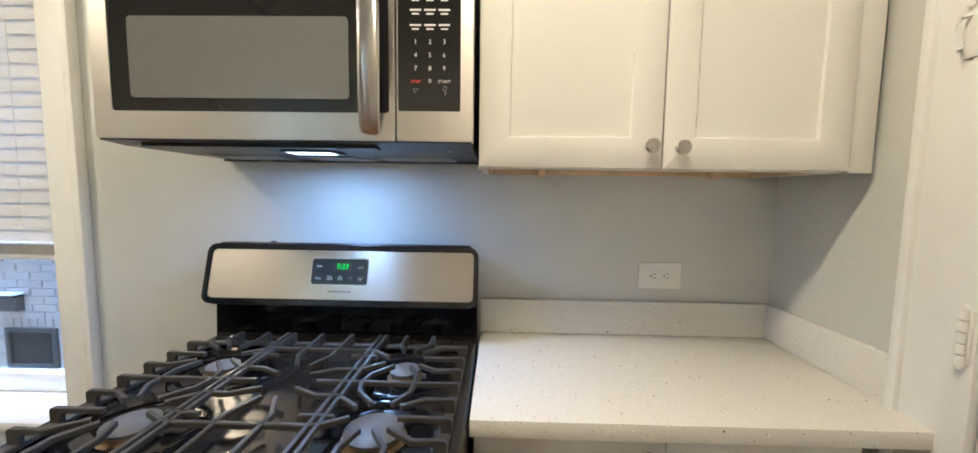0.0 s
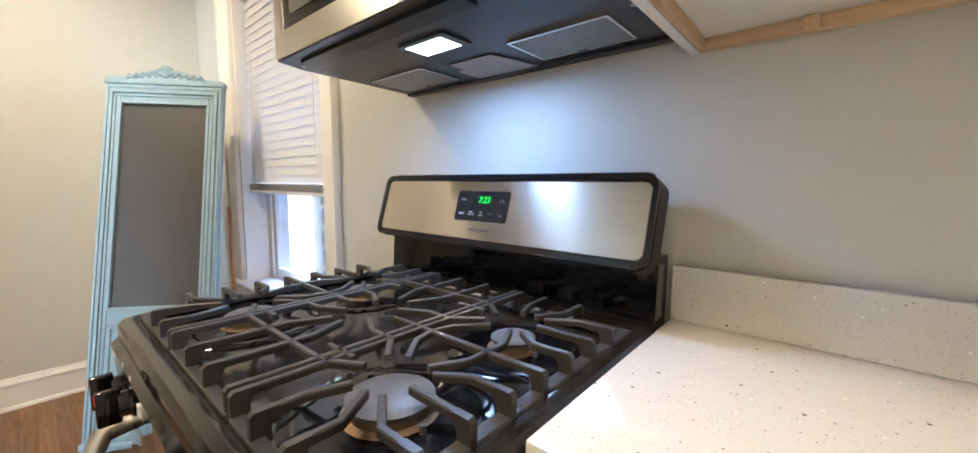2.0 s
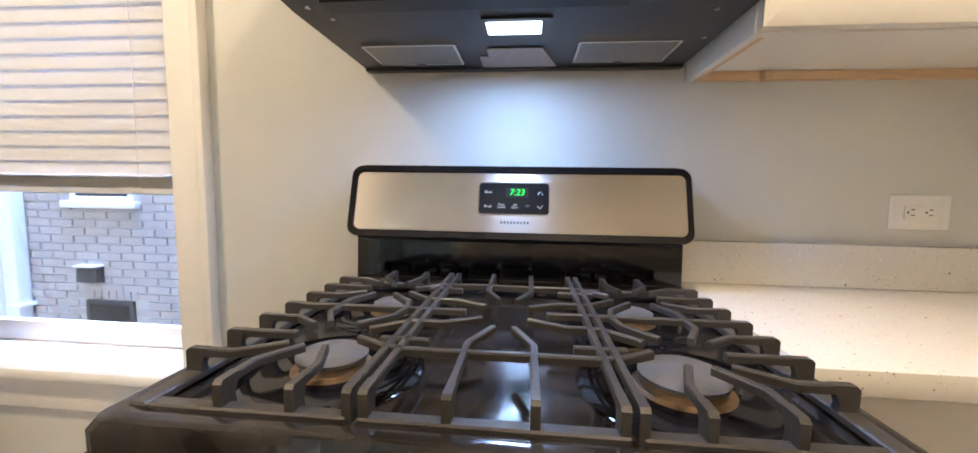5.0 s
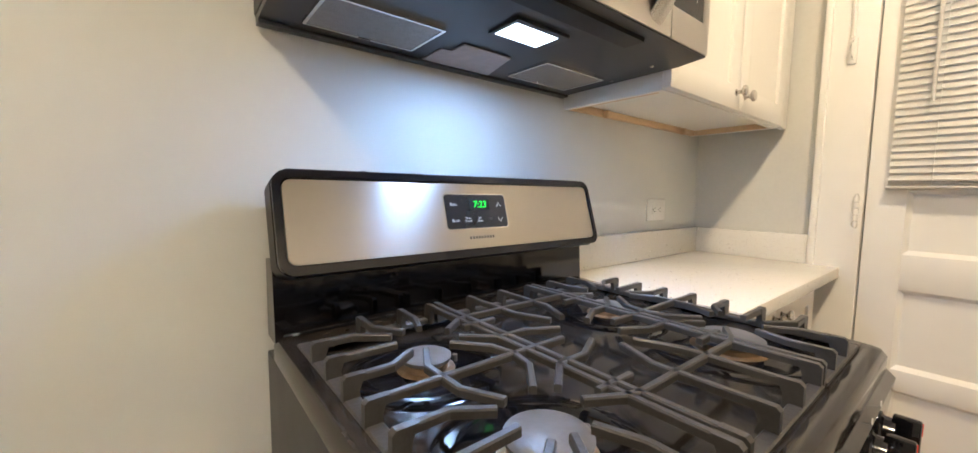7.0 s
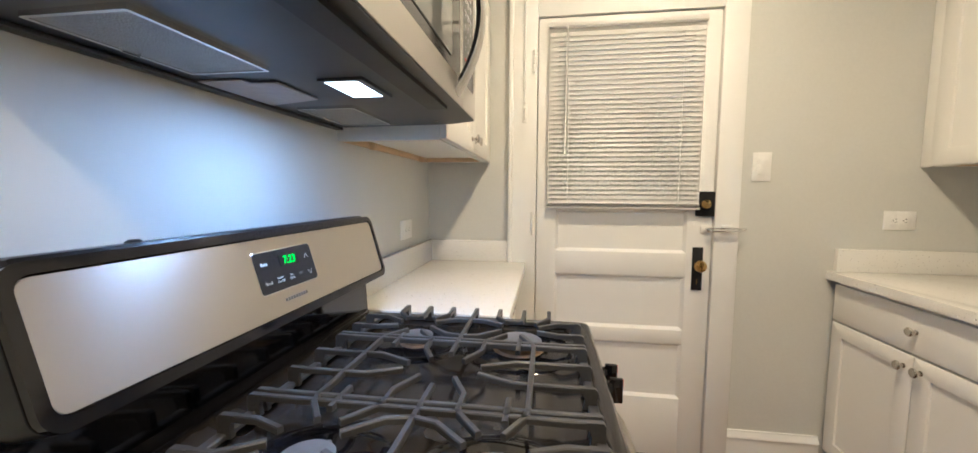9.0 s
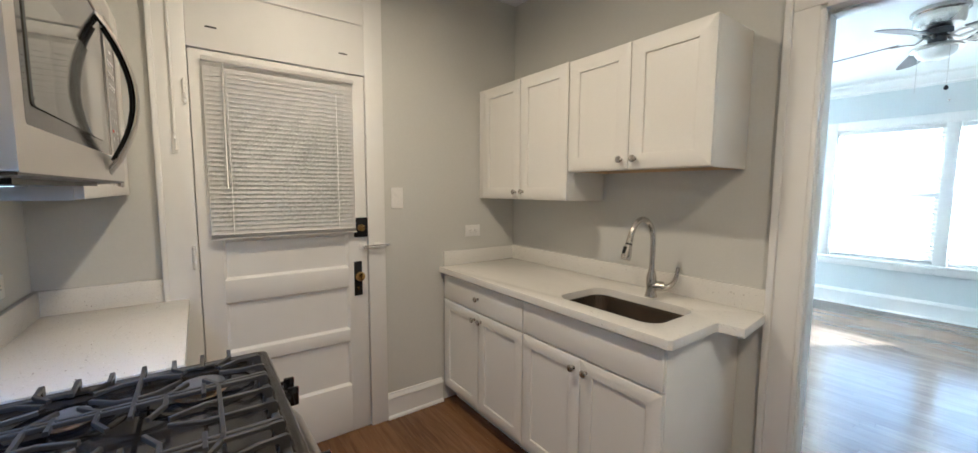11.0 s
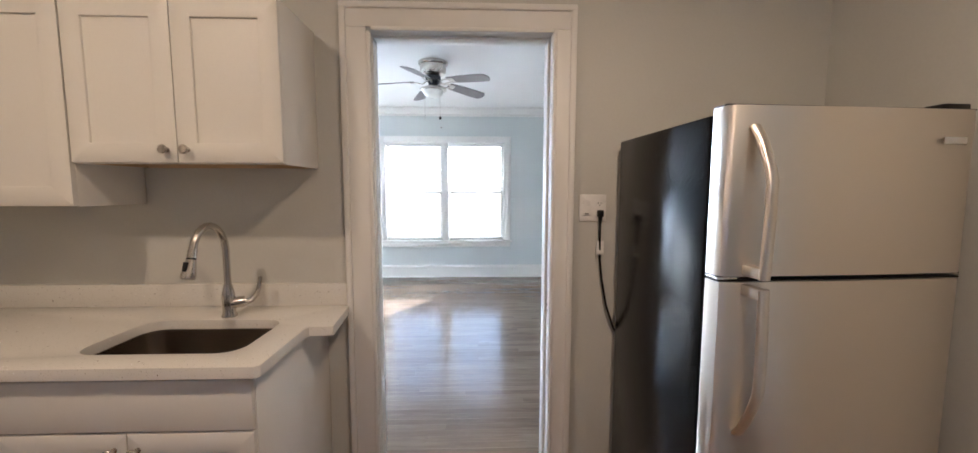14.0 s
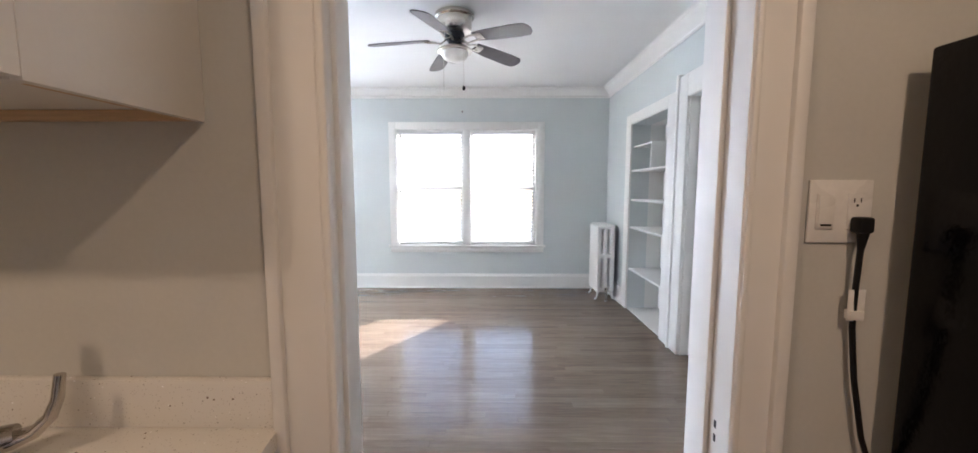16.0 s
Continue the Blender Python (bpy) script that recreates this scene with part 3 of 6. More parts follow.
def blind(name, u0, u1, z0, z1, at, axis, width, pitch, tilt, label, sign=1, stack=0, wand=None, cords=2, material=None):
    """A slatted blind; u along the window, at the depth across it; sign: the way to the room across it. Slats hang down to z0; a stack of spare slats lies on the bottom rail."""
    material = material or BLIND
    P = (lambda u, d, z: (u, at + sign * d, z)) if axis == "X" else (lambda u, d, z: (at + sign * d, u, z))
    t = thing(name, P((u0 + u1) / 2, 0, z0), label, "blind")

    def bx(ua, ub, da, db, za, zb, r=0.0):
        a, b = P(ua, da, za), P(ub, db, zb)
        return box(min(a[0], b[0]), max(a[0], b[0]), min(a[1], b[1]), max(a[1], b[1]), za, zb, r)
    part("headrail", bx(u0, u1, -width * 0.5, width * 0.55, z1 - width * 0.9, z1, 0.002), material, t)
    part("bottom_rail", bx(u0, u1, -width * 0.45, width * 0.45, z0, z0 + width * 0.35, 0.003), material, t)
    z = z0 + width * 0.35 + 0.002
    zs = []
    for k in range(stack):
        zs.append((z, 2 + (k % 3) * 1.5))
        z += 0.0042
    z += pitch * 0.4
    while z < z1 - width * 0.9 - pitch * 0.4:
        zs.append((z, tilt))
        z += pitch
    first = None
    c, hw = width * 0.06, width / 2
    for k, (zz, tl) in enumerate(zs):
        ca, sa = math.cos(radians(tl)), math.sin(radians(tl))
        bm = bmesh.new()
        prof = [(-hw, 0), (-hw * 0.4, c), (hw * 0.4, c), (hw, 0), (hw * 0.4, c - 0.0016), (-hw * 0.4, c - 0.0016)]
        rings = []
        for u in (u0 + 0.004, u1 - 0.004):
            rings.append([bm.verts.new(P(u, d * ca + h * sa * 0, zz - d * sa + h)) for d, h in prof])
        for i in range(6):
            bm.faces.new((rings[0][i], rings[0][(i + 1) % 6], rings[1][(i + 1) % 6], rings[1][i]))
        bm.faces.new(rings[0][::-1])
        bm.faces.new(rings[1])
        bmesh.ops.recalc_face_normals(bm, faces=bm.faces)
        part("slat", bm, material, t)
    us = [u0 + (u1 - u0) * (k + 0.5) / cords * 1.0 for k in range(cords)] if cords > 2 else [u0 + (u1 - u0) * 0.14, u1 - (u1 - u0) * 0.14]
    for u in us:
        for s in (-1, 1):
            part("ladder_cord", sweep([P(u, s * hw * 1.02, z0 + 0.01), P(u, s * hw * 1.02, z1 - 0.02)], 0.0008, n=5), material, t)
    if wand:
        part("wand", sweep([P(wand[0], hw + 0.012, z1 - width), P(wand[0], hw + 0.014, wand[1])], 0.004, n=8), material, t)
    return t


blind("window_blind", -1.245, -0.575, 1.175, 2.005, XE - 0.028, "Y", 0.025, 0.0212, 63.5, "white mini blind, lowered and closed over the door glass", sign=-1, stack=4, wand=(-0.655, 1.42))
blind("window_blind", -2.235, -1.31, 1.10, 2.155, 0.05, "X", 0.05, 0.043, 79, "white two-inch blind, lowered halfway over the kitchen window", sign=-1, stack=9, wand=None)
blind("window_blind", -1.785, -0.915, 0.605, 2.155, LY - 0.04, "X", 0.05, 0.044, 22, "white two-inch blind, fully lowered with open slats", sign=1, stack=3, material=SLAT)
blind("window_blind", -0.800, 0.080, 0.605, 2.155, LY - 0.04, "X", 0.05, 0.044, 22, "white two-inch blind, fully lowered with open slats", sign=1, stack=3, material=SLAT)


# windows
def sash_window(name, u0, u1, z0, z1, y, sign, thick=0.035, meet=None):
    """Two sashes, the upper one outside; y the middle of the sash, sign the way to the room."""
    t = thing(name, ((u0 + u1) / 2, y, z0), "white painted double-hung window, closed", kind="structure")
    meet = meet or (z0 + z1) / 2
    for nm, lo, hi, off in (("lower_sash", z0, meet + 0.02, 0.018 * sign), ("upper_sash", meet - 0.02, z1, -0.022 * sign)):
        ya, yb = y + off - thick / 2, y + off + thick / 2
        w = 0.042
        s = part(nm, merge(box(u0, u0 + w, ya, yb, lo, hi, 0.003), box(u1 - w, u1, ya, yb, lo, hi, 0.003), box(u0 + w, u1 - w, ya, yb, lo, lo + (0.065 if nm[0] == "l" else 0.035), 0.003), box(u0 + w, u1 - w, ya, yb, hi - 0.038, hi, 0.003)), TRIM, t)
        g = part("pane", box(u0 + w - 0.005, u1 - w + 0.005, y + off - 0.002, y + off + 0.002, lo + 0.03, hi - 0.03), CLEAR, s)
        g.visible_shadow = False
    return t


# kitchen window: deep sill, linings and casing
fixed("window_1_frame", merge(
    box(-2.275, -2.25, 0.0, 0.24, 0.60, 2.17), box(-1.31, -1.29, 0.0, 0.24, 0.60, 2.17), box(-2.27, -1.295, 0.0, 0.24, 2.155, 2.18),
    box(-2.27, -2.20, 0.12, 0.22, 0.6, 2.16, 0.003), box(-1.36, -1.30, 0.12, 0.22, 0.6, 2.16, 0.003),
    box(-2.40, -2.265, -0.022, 0, 0.60, 2.28, 0.004), box(-2.415, -2.39, -0.034, 0, 0.60, 2.30, 0.006),
    box(-1.295, -1.205, -0.022, 0, 0.60, 2.28, 0.004), box(-1.215, -1.19, -0.034, 0, 0.60, 2.30, 0.006), box(-2.265, -1.295, -0.0215, 0, 2.165, 2.30, 0.003)), TRIM)
fixed("window_1_sill", merge(box(-2.43, -1.175, -0.055, 0.24, 0.575, 0.606, 0.006), box(-2.40, -1.205, -0.02, 0, 0.47, 0.575, 0.004)), TRIM)
sash_window("window_1", -2.20, -1.36, 0.607, 2.15, 0.165, -1, meet=1.36)

# living room window: two blinds side by side between casing and mullion
fixed("window_2_frame", merge(
    box(-1.905, -1.81, LY, LY + 0.022, 0.60, 2.265, 0.004), box(0.10, 0.195, LY, LY + 0.022, 0.60, 2.265, 0.004), box(-1.81, 0.10, LY, LY + 0.0215, 2.165, 2.265, 0.004),
    box(-0.908, -0.805, LY - 0.16, LY + 0.018, 0.60, 2.165, 0.004), box(-1.82, -1.792, LY - 0.2, LY, 0.6, 2.19), box(0.085, 0.115, LY - 0.2, LY, 0.6, 2.19), box(-1.82, 0.115, LY - 0.2, LY, 2.163, 2.19)), TRIM)
fixed("window_2_sill", merge(box(-1.93, 0.22, LY - 0.2, LY + 0.05, 0.572, 0.603, 0.006), box(-1.905, 0.195, LY, LY + 0.018, 0.50, 0.572, 0.004)), TRIM)
sash_window("window_2", -1.792, -0.908, 0.605, 2.165, LY - 0.11, 1)
sash_window("window_3", -0.805, 0.085, 0.605, 2.165, LY - 0.11, 1)


# a second window further east, which the refrigerator's side mirrors
fixed("window_4_frame", merge(
    box(1.105, 1.20, LY, LY + 0.022, 0.60, 2.265, 0.004), box(2.45, 2.545, LY, LY + 0.022, 0.60, 2.265, 0.004), box(1.20, 2.45, LY, LY + 0.0215, 2.165, 2.265, 0.004),
    box(1.19, 1.225, LY - 0.2, LY, 0.6, 2.19), box(2.425, 2.46, LY - 0.2, LY, 0.6, 2.19), box(1.19, 2.46, LY - 0.2, LY, 2.163, 2.19)), TRIM)
fixed("window_4_sill", box(1.08, 2.57, LY - 0.2, LY + 0.05, 0.572, 0.603, 0.006), TRIM)
sash_window("window_4", 1.225, 2.425, 0.605, 2.165, LY - 0.11, 1)


# outside the kitchen window: the brick wall of the next building across a narrow gap
def brick_wall():
    y = 1.9
    fixed("backdrop_wall", merge(box(-5.1, 4.0, y + 0.004, y + 0.3, -3, 7.5), box(-7, -5.1, y + 0.7, y + 0.9, -3, 7.5)), MORTAR)
    rnd = random.Random(8)
    verts, faces = [], []

    def brick(a, b, z, h, face):
        k = len(verts)
        for yy, e in ((face - 0.006 + rnd.uniform(-0.003, 0.003), 0.003), (y + 0.004, 0)):
            verts.extend([(a + e, yy, z + e), (b - e, yy, z + e), (b - e, yy, z + h - e), (a + e, yy, z + h - e)])
        faces.append((k, k + 1, k + 2, k + 3))
        for i in range(4):
            j = (i + 1) % 4
            faces.append((k + i, k + 4 + i, k + 4 + j, k + j))
    for row in range(60):
        z = -0.9 + row * 0.067
        x = -5.0 - (row % 2) * 0.105
        while x < 1.2:
            if not (-4.02 < x + 0.1 < -3.52 and (-0.2 < z < 0.23 or 0.95 < z < 1.9)):
                brick(x, x + 0.20, z, 0.057, y)
            x += 0.21
    # a soldier course over the low window
    for k in range(8):
        brick(-4.04 + k * 0.067, -4.04 + k * 0.067 + 0.057, 0.17, 0.13, y)
    me = bpy.data.meshes.new("brick_courses")
    me.from_pydata(verts, [], faces)
    me.materials.append(BRICK_RED)
    tagged(new("brick_courses", me), "weathered brown brick wall of the next building", "brick wall", kind="stuff")
    # dark rusticated blocks up the corner, every other one longer
    quoins = thing("quoin_strip", (-5.1, y, -0.6), "strip of dark brick blocks up the corner of the next building", "brickwork")
    for k in range(9):
        part("block", box(-5.14 - 0.02 * (k % 2), -5.0, y - 0.03, y + 0.02, -0.6 + k * 0.29, -0.37 + k * 0.29, 0.012), BRICK_DARK, quoins)
    for x0, x1, z0, z1, tall in ((-3.98, -3.55, -0.17, 0.165, 1), (-4.05, -3.5, 0.99, 1.9, 2)):
        w = thing("neighbour_window", ((x0 + x1) / 2, y, z0), "low dark basement window in the brick wall" if tall == 1 else "white-framed window over a pale stone sill in the brick wall", "window")
        part("frame", frame_loop([(x0, z0), (x1, z0), (x1, z1), (x0, z1)], [(x0 + 0.035, z0 + 0.035), (x1 - 0.035, z0 + 0.035), (x1 - 0.035, z1 - 0.035), (x0 + 0.035, z1 - 0.035)], y - 0.02, y + 0.003, "Y"), UNDER if tall == 1 else TRIM, w)
        part("pane", box(x0 + 0.03, x1 - 0.03, y - 0.006, y + 0.002, z0 + 0.03, z1 - 0.03), GLASS_BLACK, w)
        part("sill", box(x0 - 0.06, x1 + 0.06, y - 0.05, y + 0.003, z0 - 0.06, z0 - 0.002, 0.004), STONE, w)
    spout = thing("downspout", (-4.55, y - 0.06, -1.0), "pale painted metal downspout on the brick wall", "downspout")
    part("pipe", box(-4.63, -4.48, y - 0.11, y - 0.012, -1.0, 5.0, 0.012), PALE_PAINT, spout)
    for z in (0.1, 1.5, 2.9):
        part("strap", box(-4.66, -4.45, y - 0.115, y - 0.008, z, z + 0.03, 0.002), PALE_PAINT, spout)
    vent = thing("dryer_vent", (-3.9, y, 0.3), "small dark louvred vent hood on the brick wall", "vent")
    part("hood", prism([(y - 0.004, 0.455), (y - 0.07, 0.43), (y - 0.075, 0.325), (y - 0.004, 0.315)], -3.985, -3.805, 0.004, axis="X"), UNDER, vent)
    part("cap", box(-3.995, -3.795, y - 0.09, y - 0.004, 0.452, 0.464, 0.002), PALE_PAINT, vent, "pale metal cap")


brick_wall()
fixed("ground", box(-60, 60, -60, 60, -3.3, -3.0), MORTAR)


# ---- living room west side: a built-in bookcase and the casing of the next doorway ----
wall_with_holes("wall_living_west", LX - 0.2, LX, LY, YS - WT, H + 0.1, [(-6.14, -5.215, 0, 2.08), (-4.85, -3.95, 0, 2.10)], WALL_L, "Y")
fixed("wall_niche", merge(box(LX - 0.46, LX - 0.2, -6.24, -6.14, 0, 2.2), box(LX - 0.46, LX - 0.2, -5.215, -5.12, 0, 2.2), box(LX - 0.46, LX - 0.36, -6.14, -5.215, 0, 2.2), box(LX - 0.36, LX - 0.2, -6.14, -5.215, 2.08, 2.2)), TRIM)
fixed("door_hall", merge(box(LX - 0.11, LX - 0.07, -4.85, -3.95, 0.008, 2.095), *[frame_loop([(-4.74, lo), (-4.06, lo), (-4.06, hi), (-4.74, hi)], [(-4.72, lo + 0.02), (-4.08, lo + 0.02), (-4.08, hi - 0.02), (-4.72, hi - 0.02)], LX - 0.0705, LX - 0.062, "X") for lo, hi in ((0.25, 0.9), (1.05, 1.95))]), TRIM)
fixed("trim_bookcase", merge(box(LX, LX + 0.022, -6.285, -6.14, 0, 2.19, 0.003), box(LX, LX + 0.022, -5.215, -5.07, 0, 2.19, 0.003), box(LX, LX + 0.0215, -6.14, -5.215, 2.08, 2.19, 0.003), box(LX - 0.36, LX, -6.14, -5.215, -0.01, 0.004)), TRIM)
fixed("trim_hall_doorway", merge(box(LX, LX + 0.03, -5.00, -4.85, 0, 2.28, 0.006), box(LX, LX + 0.045, -5.02, -4.985, 0, 2.30, 0.006), box(LX - 0.2, LX + 0.003, -4.87, -4.842, 0, 2.10), box(LX, LX + 0.03, -4.85, -3.85, 2.10, 2.28, 0.006)), TRIM)
bc = thing("bookcase", (LX - 0.18, -5.68, 0), "white built-in bookcase with empty shelves and a small pigeonhole", "bookcase")
for z in (0.455, 0.93, 1.24, 1.565):
    part("shelf", box(LX - 0.358, LX - 0.004, -6.138, -5.217, z, z + 0.02, 0.002), TRIM, bc)
part("pigeonhole_top", box(LX - 0.358, LX - 0.02, -6.138, -5.66, 1.83, 1.846, 0.001), TRIM, bc)
part("pigeonhole_side", box(LX - 0.358, LX - 0.02, -5.66, -5.644, 1.586, 1.846, 0.001), TRIM, bc)


def radiator(at, n, height, depth, pitch, label, turn=0.0):
    """Cast-iron column radiator: n sections side by side along x, on feet."""
    t = thing("radiator", (0, 0, 0), label, "radiator", "cast-iron radiators")
    for k in range(n):
        x = (k - (n - 1) / 2) * pitch
        bms = []
        cols = 3
        zb, zt = 0.10, height
        for c in range(cols):
            y = (c - 1) * depth * 0.34
            bms.append(sweep([(x, y, zb + 0.03), (x, y, zt - 0.03)], pitch * 0.49, depth * 0.14, n=10, up=(0, 1, 0)))
        for z in (zb + 0.03, (zb + zt) / 2 + 0.02, zt - 0.035):
            bms.append(sweep([(x, -depth * 0.42, z), (x, -depth * 0.34, z + (0.012 if z > 0.5 else -0.005)), (x, depth * 0.34, z + (0.012 if z > 0.5 else -0.005)), (x, depth * 0.42, z)], pitch * 0.47, 0.034, n=10))
        part("section", merge(*bms), TRIM, t)
        if k in (0, n - 1):
            for s in (-1, 1):
                part("foot", sweep([(x, s * depth * 0.30, 0.13), (x, s * depth * 0.36, 0.06), (x, s * depth * 0.42, 0.012), (x, s * depth * 0.50, 0.006)], [0.017, 0.012, 0.010, 0.014], n=10), TRIM, t)
    x = n / 2 * pitch
    part("valve", merge(turned([(0.022, 0), (0.022, 0.004), (0.010, 0.008), (0.010, 0.07), (0.018, 0.075), (0.018, 0.11), (0.012, 0.115), (0.012, 0.14), (0.024, 0.145), (0.024, 0.165), (0, 0.17)], (x + 0.055, 0, 0), "Z", 20), sweep([(x + 0.055, 0, 0.092), (x - 0.01, 0, 0.115)], 0.012)), NICKEL, t, "nickel-plated steam valve")
    t.matrix_basis = pose(*at, 0, 0, turn)
    return t


radiator((-2.60, -6.66, 0), 6, 0.93, 0.24, 0.062, "white painted cast-iron column radiator in the living room corner", 90)
radiator((-2.785, -0.335, 0), 7, 0.95, 0.15, 0.055, "white painted cast-iron radiator behind the leaning mirror", 90 + 180)


def ceiling_fan():
    cx, cy = -0.915, -4.80
    t = thing("ceiling_fan", (cx, cy, H), "brushed nickel ceiling fan with five grey blades and frosted bowl light", "ceiling fan")
    part("housing", turned([(0.138, 0), (0.148, -0.008), (0.148, -0.030), (0.132, -0.040), (0.130, -0.100), (0.118, -0.125), (0.085, -0.135), (0.05, -0.138)], (cx, cy, H), n=40), NICKEL, t)
    part("hub", turned([(0.055, -0.138), (0.075, -0.145), (0.078, -0.185), (0.050, -0.200), (0.045, -0.235), (0.075, -0.250)], (cx, cy, H), n=40), UNDER, t, "dark motor hub")
    part("collar", turned([(0.070, -0.246), (0.120, -0.256), (0.133, -0.268), (0.133, -0.280), (0.108, -0.284)], (cx, cy, H), n=40), NICKEL, t)
    part("bowl", turned([(0.106, -0.282), (0.104, -0.300), (0.088, -0.328), (0.055, -0.348), (0, -0.354)], (cx, cy, H), n=40), PLASTIC, t, "white frosted glass bowl")
    for k in range(5):
        a = radians(3 + 72 * k)
        m = Matrix.Translation((cx, cy, H - 0.185)) @ Matrix.Rotation(a, 4, "Z") @ Matrix.Rotation(radians(5), 4, "Y") @ Matrix.Rotation(radians(-13), 4, "X")
        out = [(0.19, -0.052), (0.33, -0.066), (0.55, -0.072), (0.625, -0.066), (0.650, -0.040), (0.66, 0), (0.650, 0.040), (0.625, 0.066), (0.55, 0.072), (0.33, 0.066), (0.19, 0.052)]
        bm = prism(out, -0.003, 0.003)
        bm.transform(m)
        part("blade", bm, FAN_WOOD, t, "grey-brown veneered blade")
        bm = merge(sweep([(0.06, 0, 0.005), (0.11, 0.030, -0.026), (0.16, 0.036, -0.012), (0.23, 0.024, -0.007)], 0.010, 0.005, n=8), sweep([(0.06, 0, 0.005), (0.11, -0.030, -0.026), (0.16, -0.036, -0.012), (0.23, -0.024, -0.007)], 0.010, 0.005, n=8), box(0.20, 0.26, -0.04, 0.04, -0.007, -0.0035, 0.001))
        bm.transform(m)
        part("blade_arm", bm, NICKEL, t)
    for dx, dy, l in ((-0.075, 0.09, 0.30), (0.075, 0.09, 0.32)):
        part("pull_chain", sweep([(cx + dx, cy + dy, H - 0.262), (cx + dx, cy + dy, H - 0.262 - l)], 0.0015, n=6), NICKEL, t)
    part("chain_knob", turned([(0.003, 0.02), (0.010, 0.012), (0.013, 0), (0.008, -0.012), (0, -0.015)], (cx - 0.075, cy + 0.09, H - 0.572), n=16), BLACK, t)


FAN_WOOD = surface("grey_fan_veneer", (0.13, 0.115, 0.12), 0.45, vary=0.12, scale=4, grain=30)
ceiling_fan()
sm = thing("wall_hook", (-0.80, LY + 0.005, 2.40), "small dark hook high on the living room wall", "hook")
part("stem", turned([(0.012, 0), (0.012, 0.004), (0.005, 0.006), (0.005, 0.03), (0.009, 0.032), (0, 0.038)], (-0.80, LY, 2.40), "Y", 12), NICKEL, sm)


# unseen walls and a block, added to keep sun and sky off the gap
fixed("light_block_east", box(4.0, 4.2, -2.7, 2.2, -3, 7.5), MORTAR)
fixed("light_block_southeast", box(LXE + 0.2, 4.0, -2.75, -2.6, -3, 7.5), MORTAR)
fixed("light_block_west", box(-7.2, -7.0, -12.0, 2.2, -3, 7.5), MORTAR)
fixed("light_block_above", box(LX - 0.7, LXE + 0.4, LY - 0.3, 0.3, H + 0.13, H + 3.6), WALL)


# ---- kitchen: cabinets ----
def knob(parent, at, way, label="brushed nickel knob"):
    axis = {"N": "Y", "S": "-Y"}[way]
    return part("knob", turned([(0.009, 0), (0.009, 0.002), (0.0055, 0.004), (0.0055, 0.013), (0.010, 0.016), (0.0155, 0.020), (0.0160, 0.024), (0.013, 0.0275), (0, 0.029)], at, axis, 24), NICKEL, parent, label)


def shaker(name, parent, x0, x1, z0, z1, y, way, stile=0.062, rail=None, handle=None):
    """A shaker door or drawer front in the plane y, facing north (way N) or south (S): frame, and a recessed panel."""
    s = 1 if way == "N" else -1
    ya, yb = sorted((y, y - s * 0.019))
    rail = rail or stile
    if z1 - z0 < 0.2:
        d = part(name, box(x0, x1, ya, yb, z0, z1, 0.0025), CAB, parent)
    else:
        i = [(x0 + stile, z0 + rail), (x1 - stile, z0 + rail), (x1 - stile, z1 - rail), (x0 + stile, z1 - rail)]
        o = [(x0, z0), (x1, z0), (x1, z1), (x0, z1)]
        bm = frame_loop(o, i, ya, yb, "Y")
        bmesh.ops.bevel(bm, geom=[e for e in bm.edges if all(abs(v.co.y - y) < 1e-5 for v in e.verts)], offset=0.0018, segments=2, profile=0.5, affect="EDGES")
        d = part(name, bm, CAB, parent)
        pa, pb = sorted((y - s * 0.009, y - s * 0.016))
        part("centre_panel", box(i[0][0] - 0.004, i[1][0] + 0.004, pa, pb, i[0][1] - 0.004, i[2][1] + 0.004), CAB, d)
    if handle:
        knob(d, (handle[0], y, handle[1]), way)
    return d


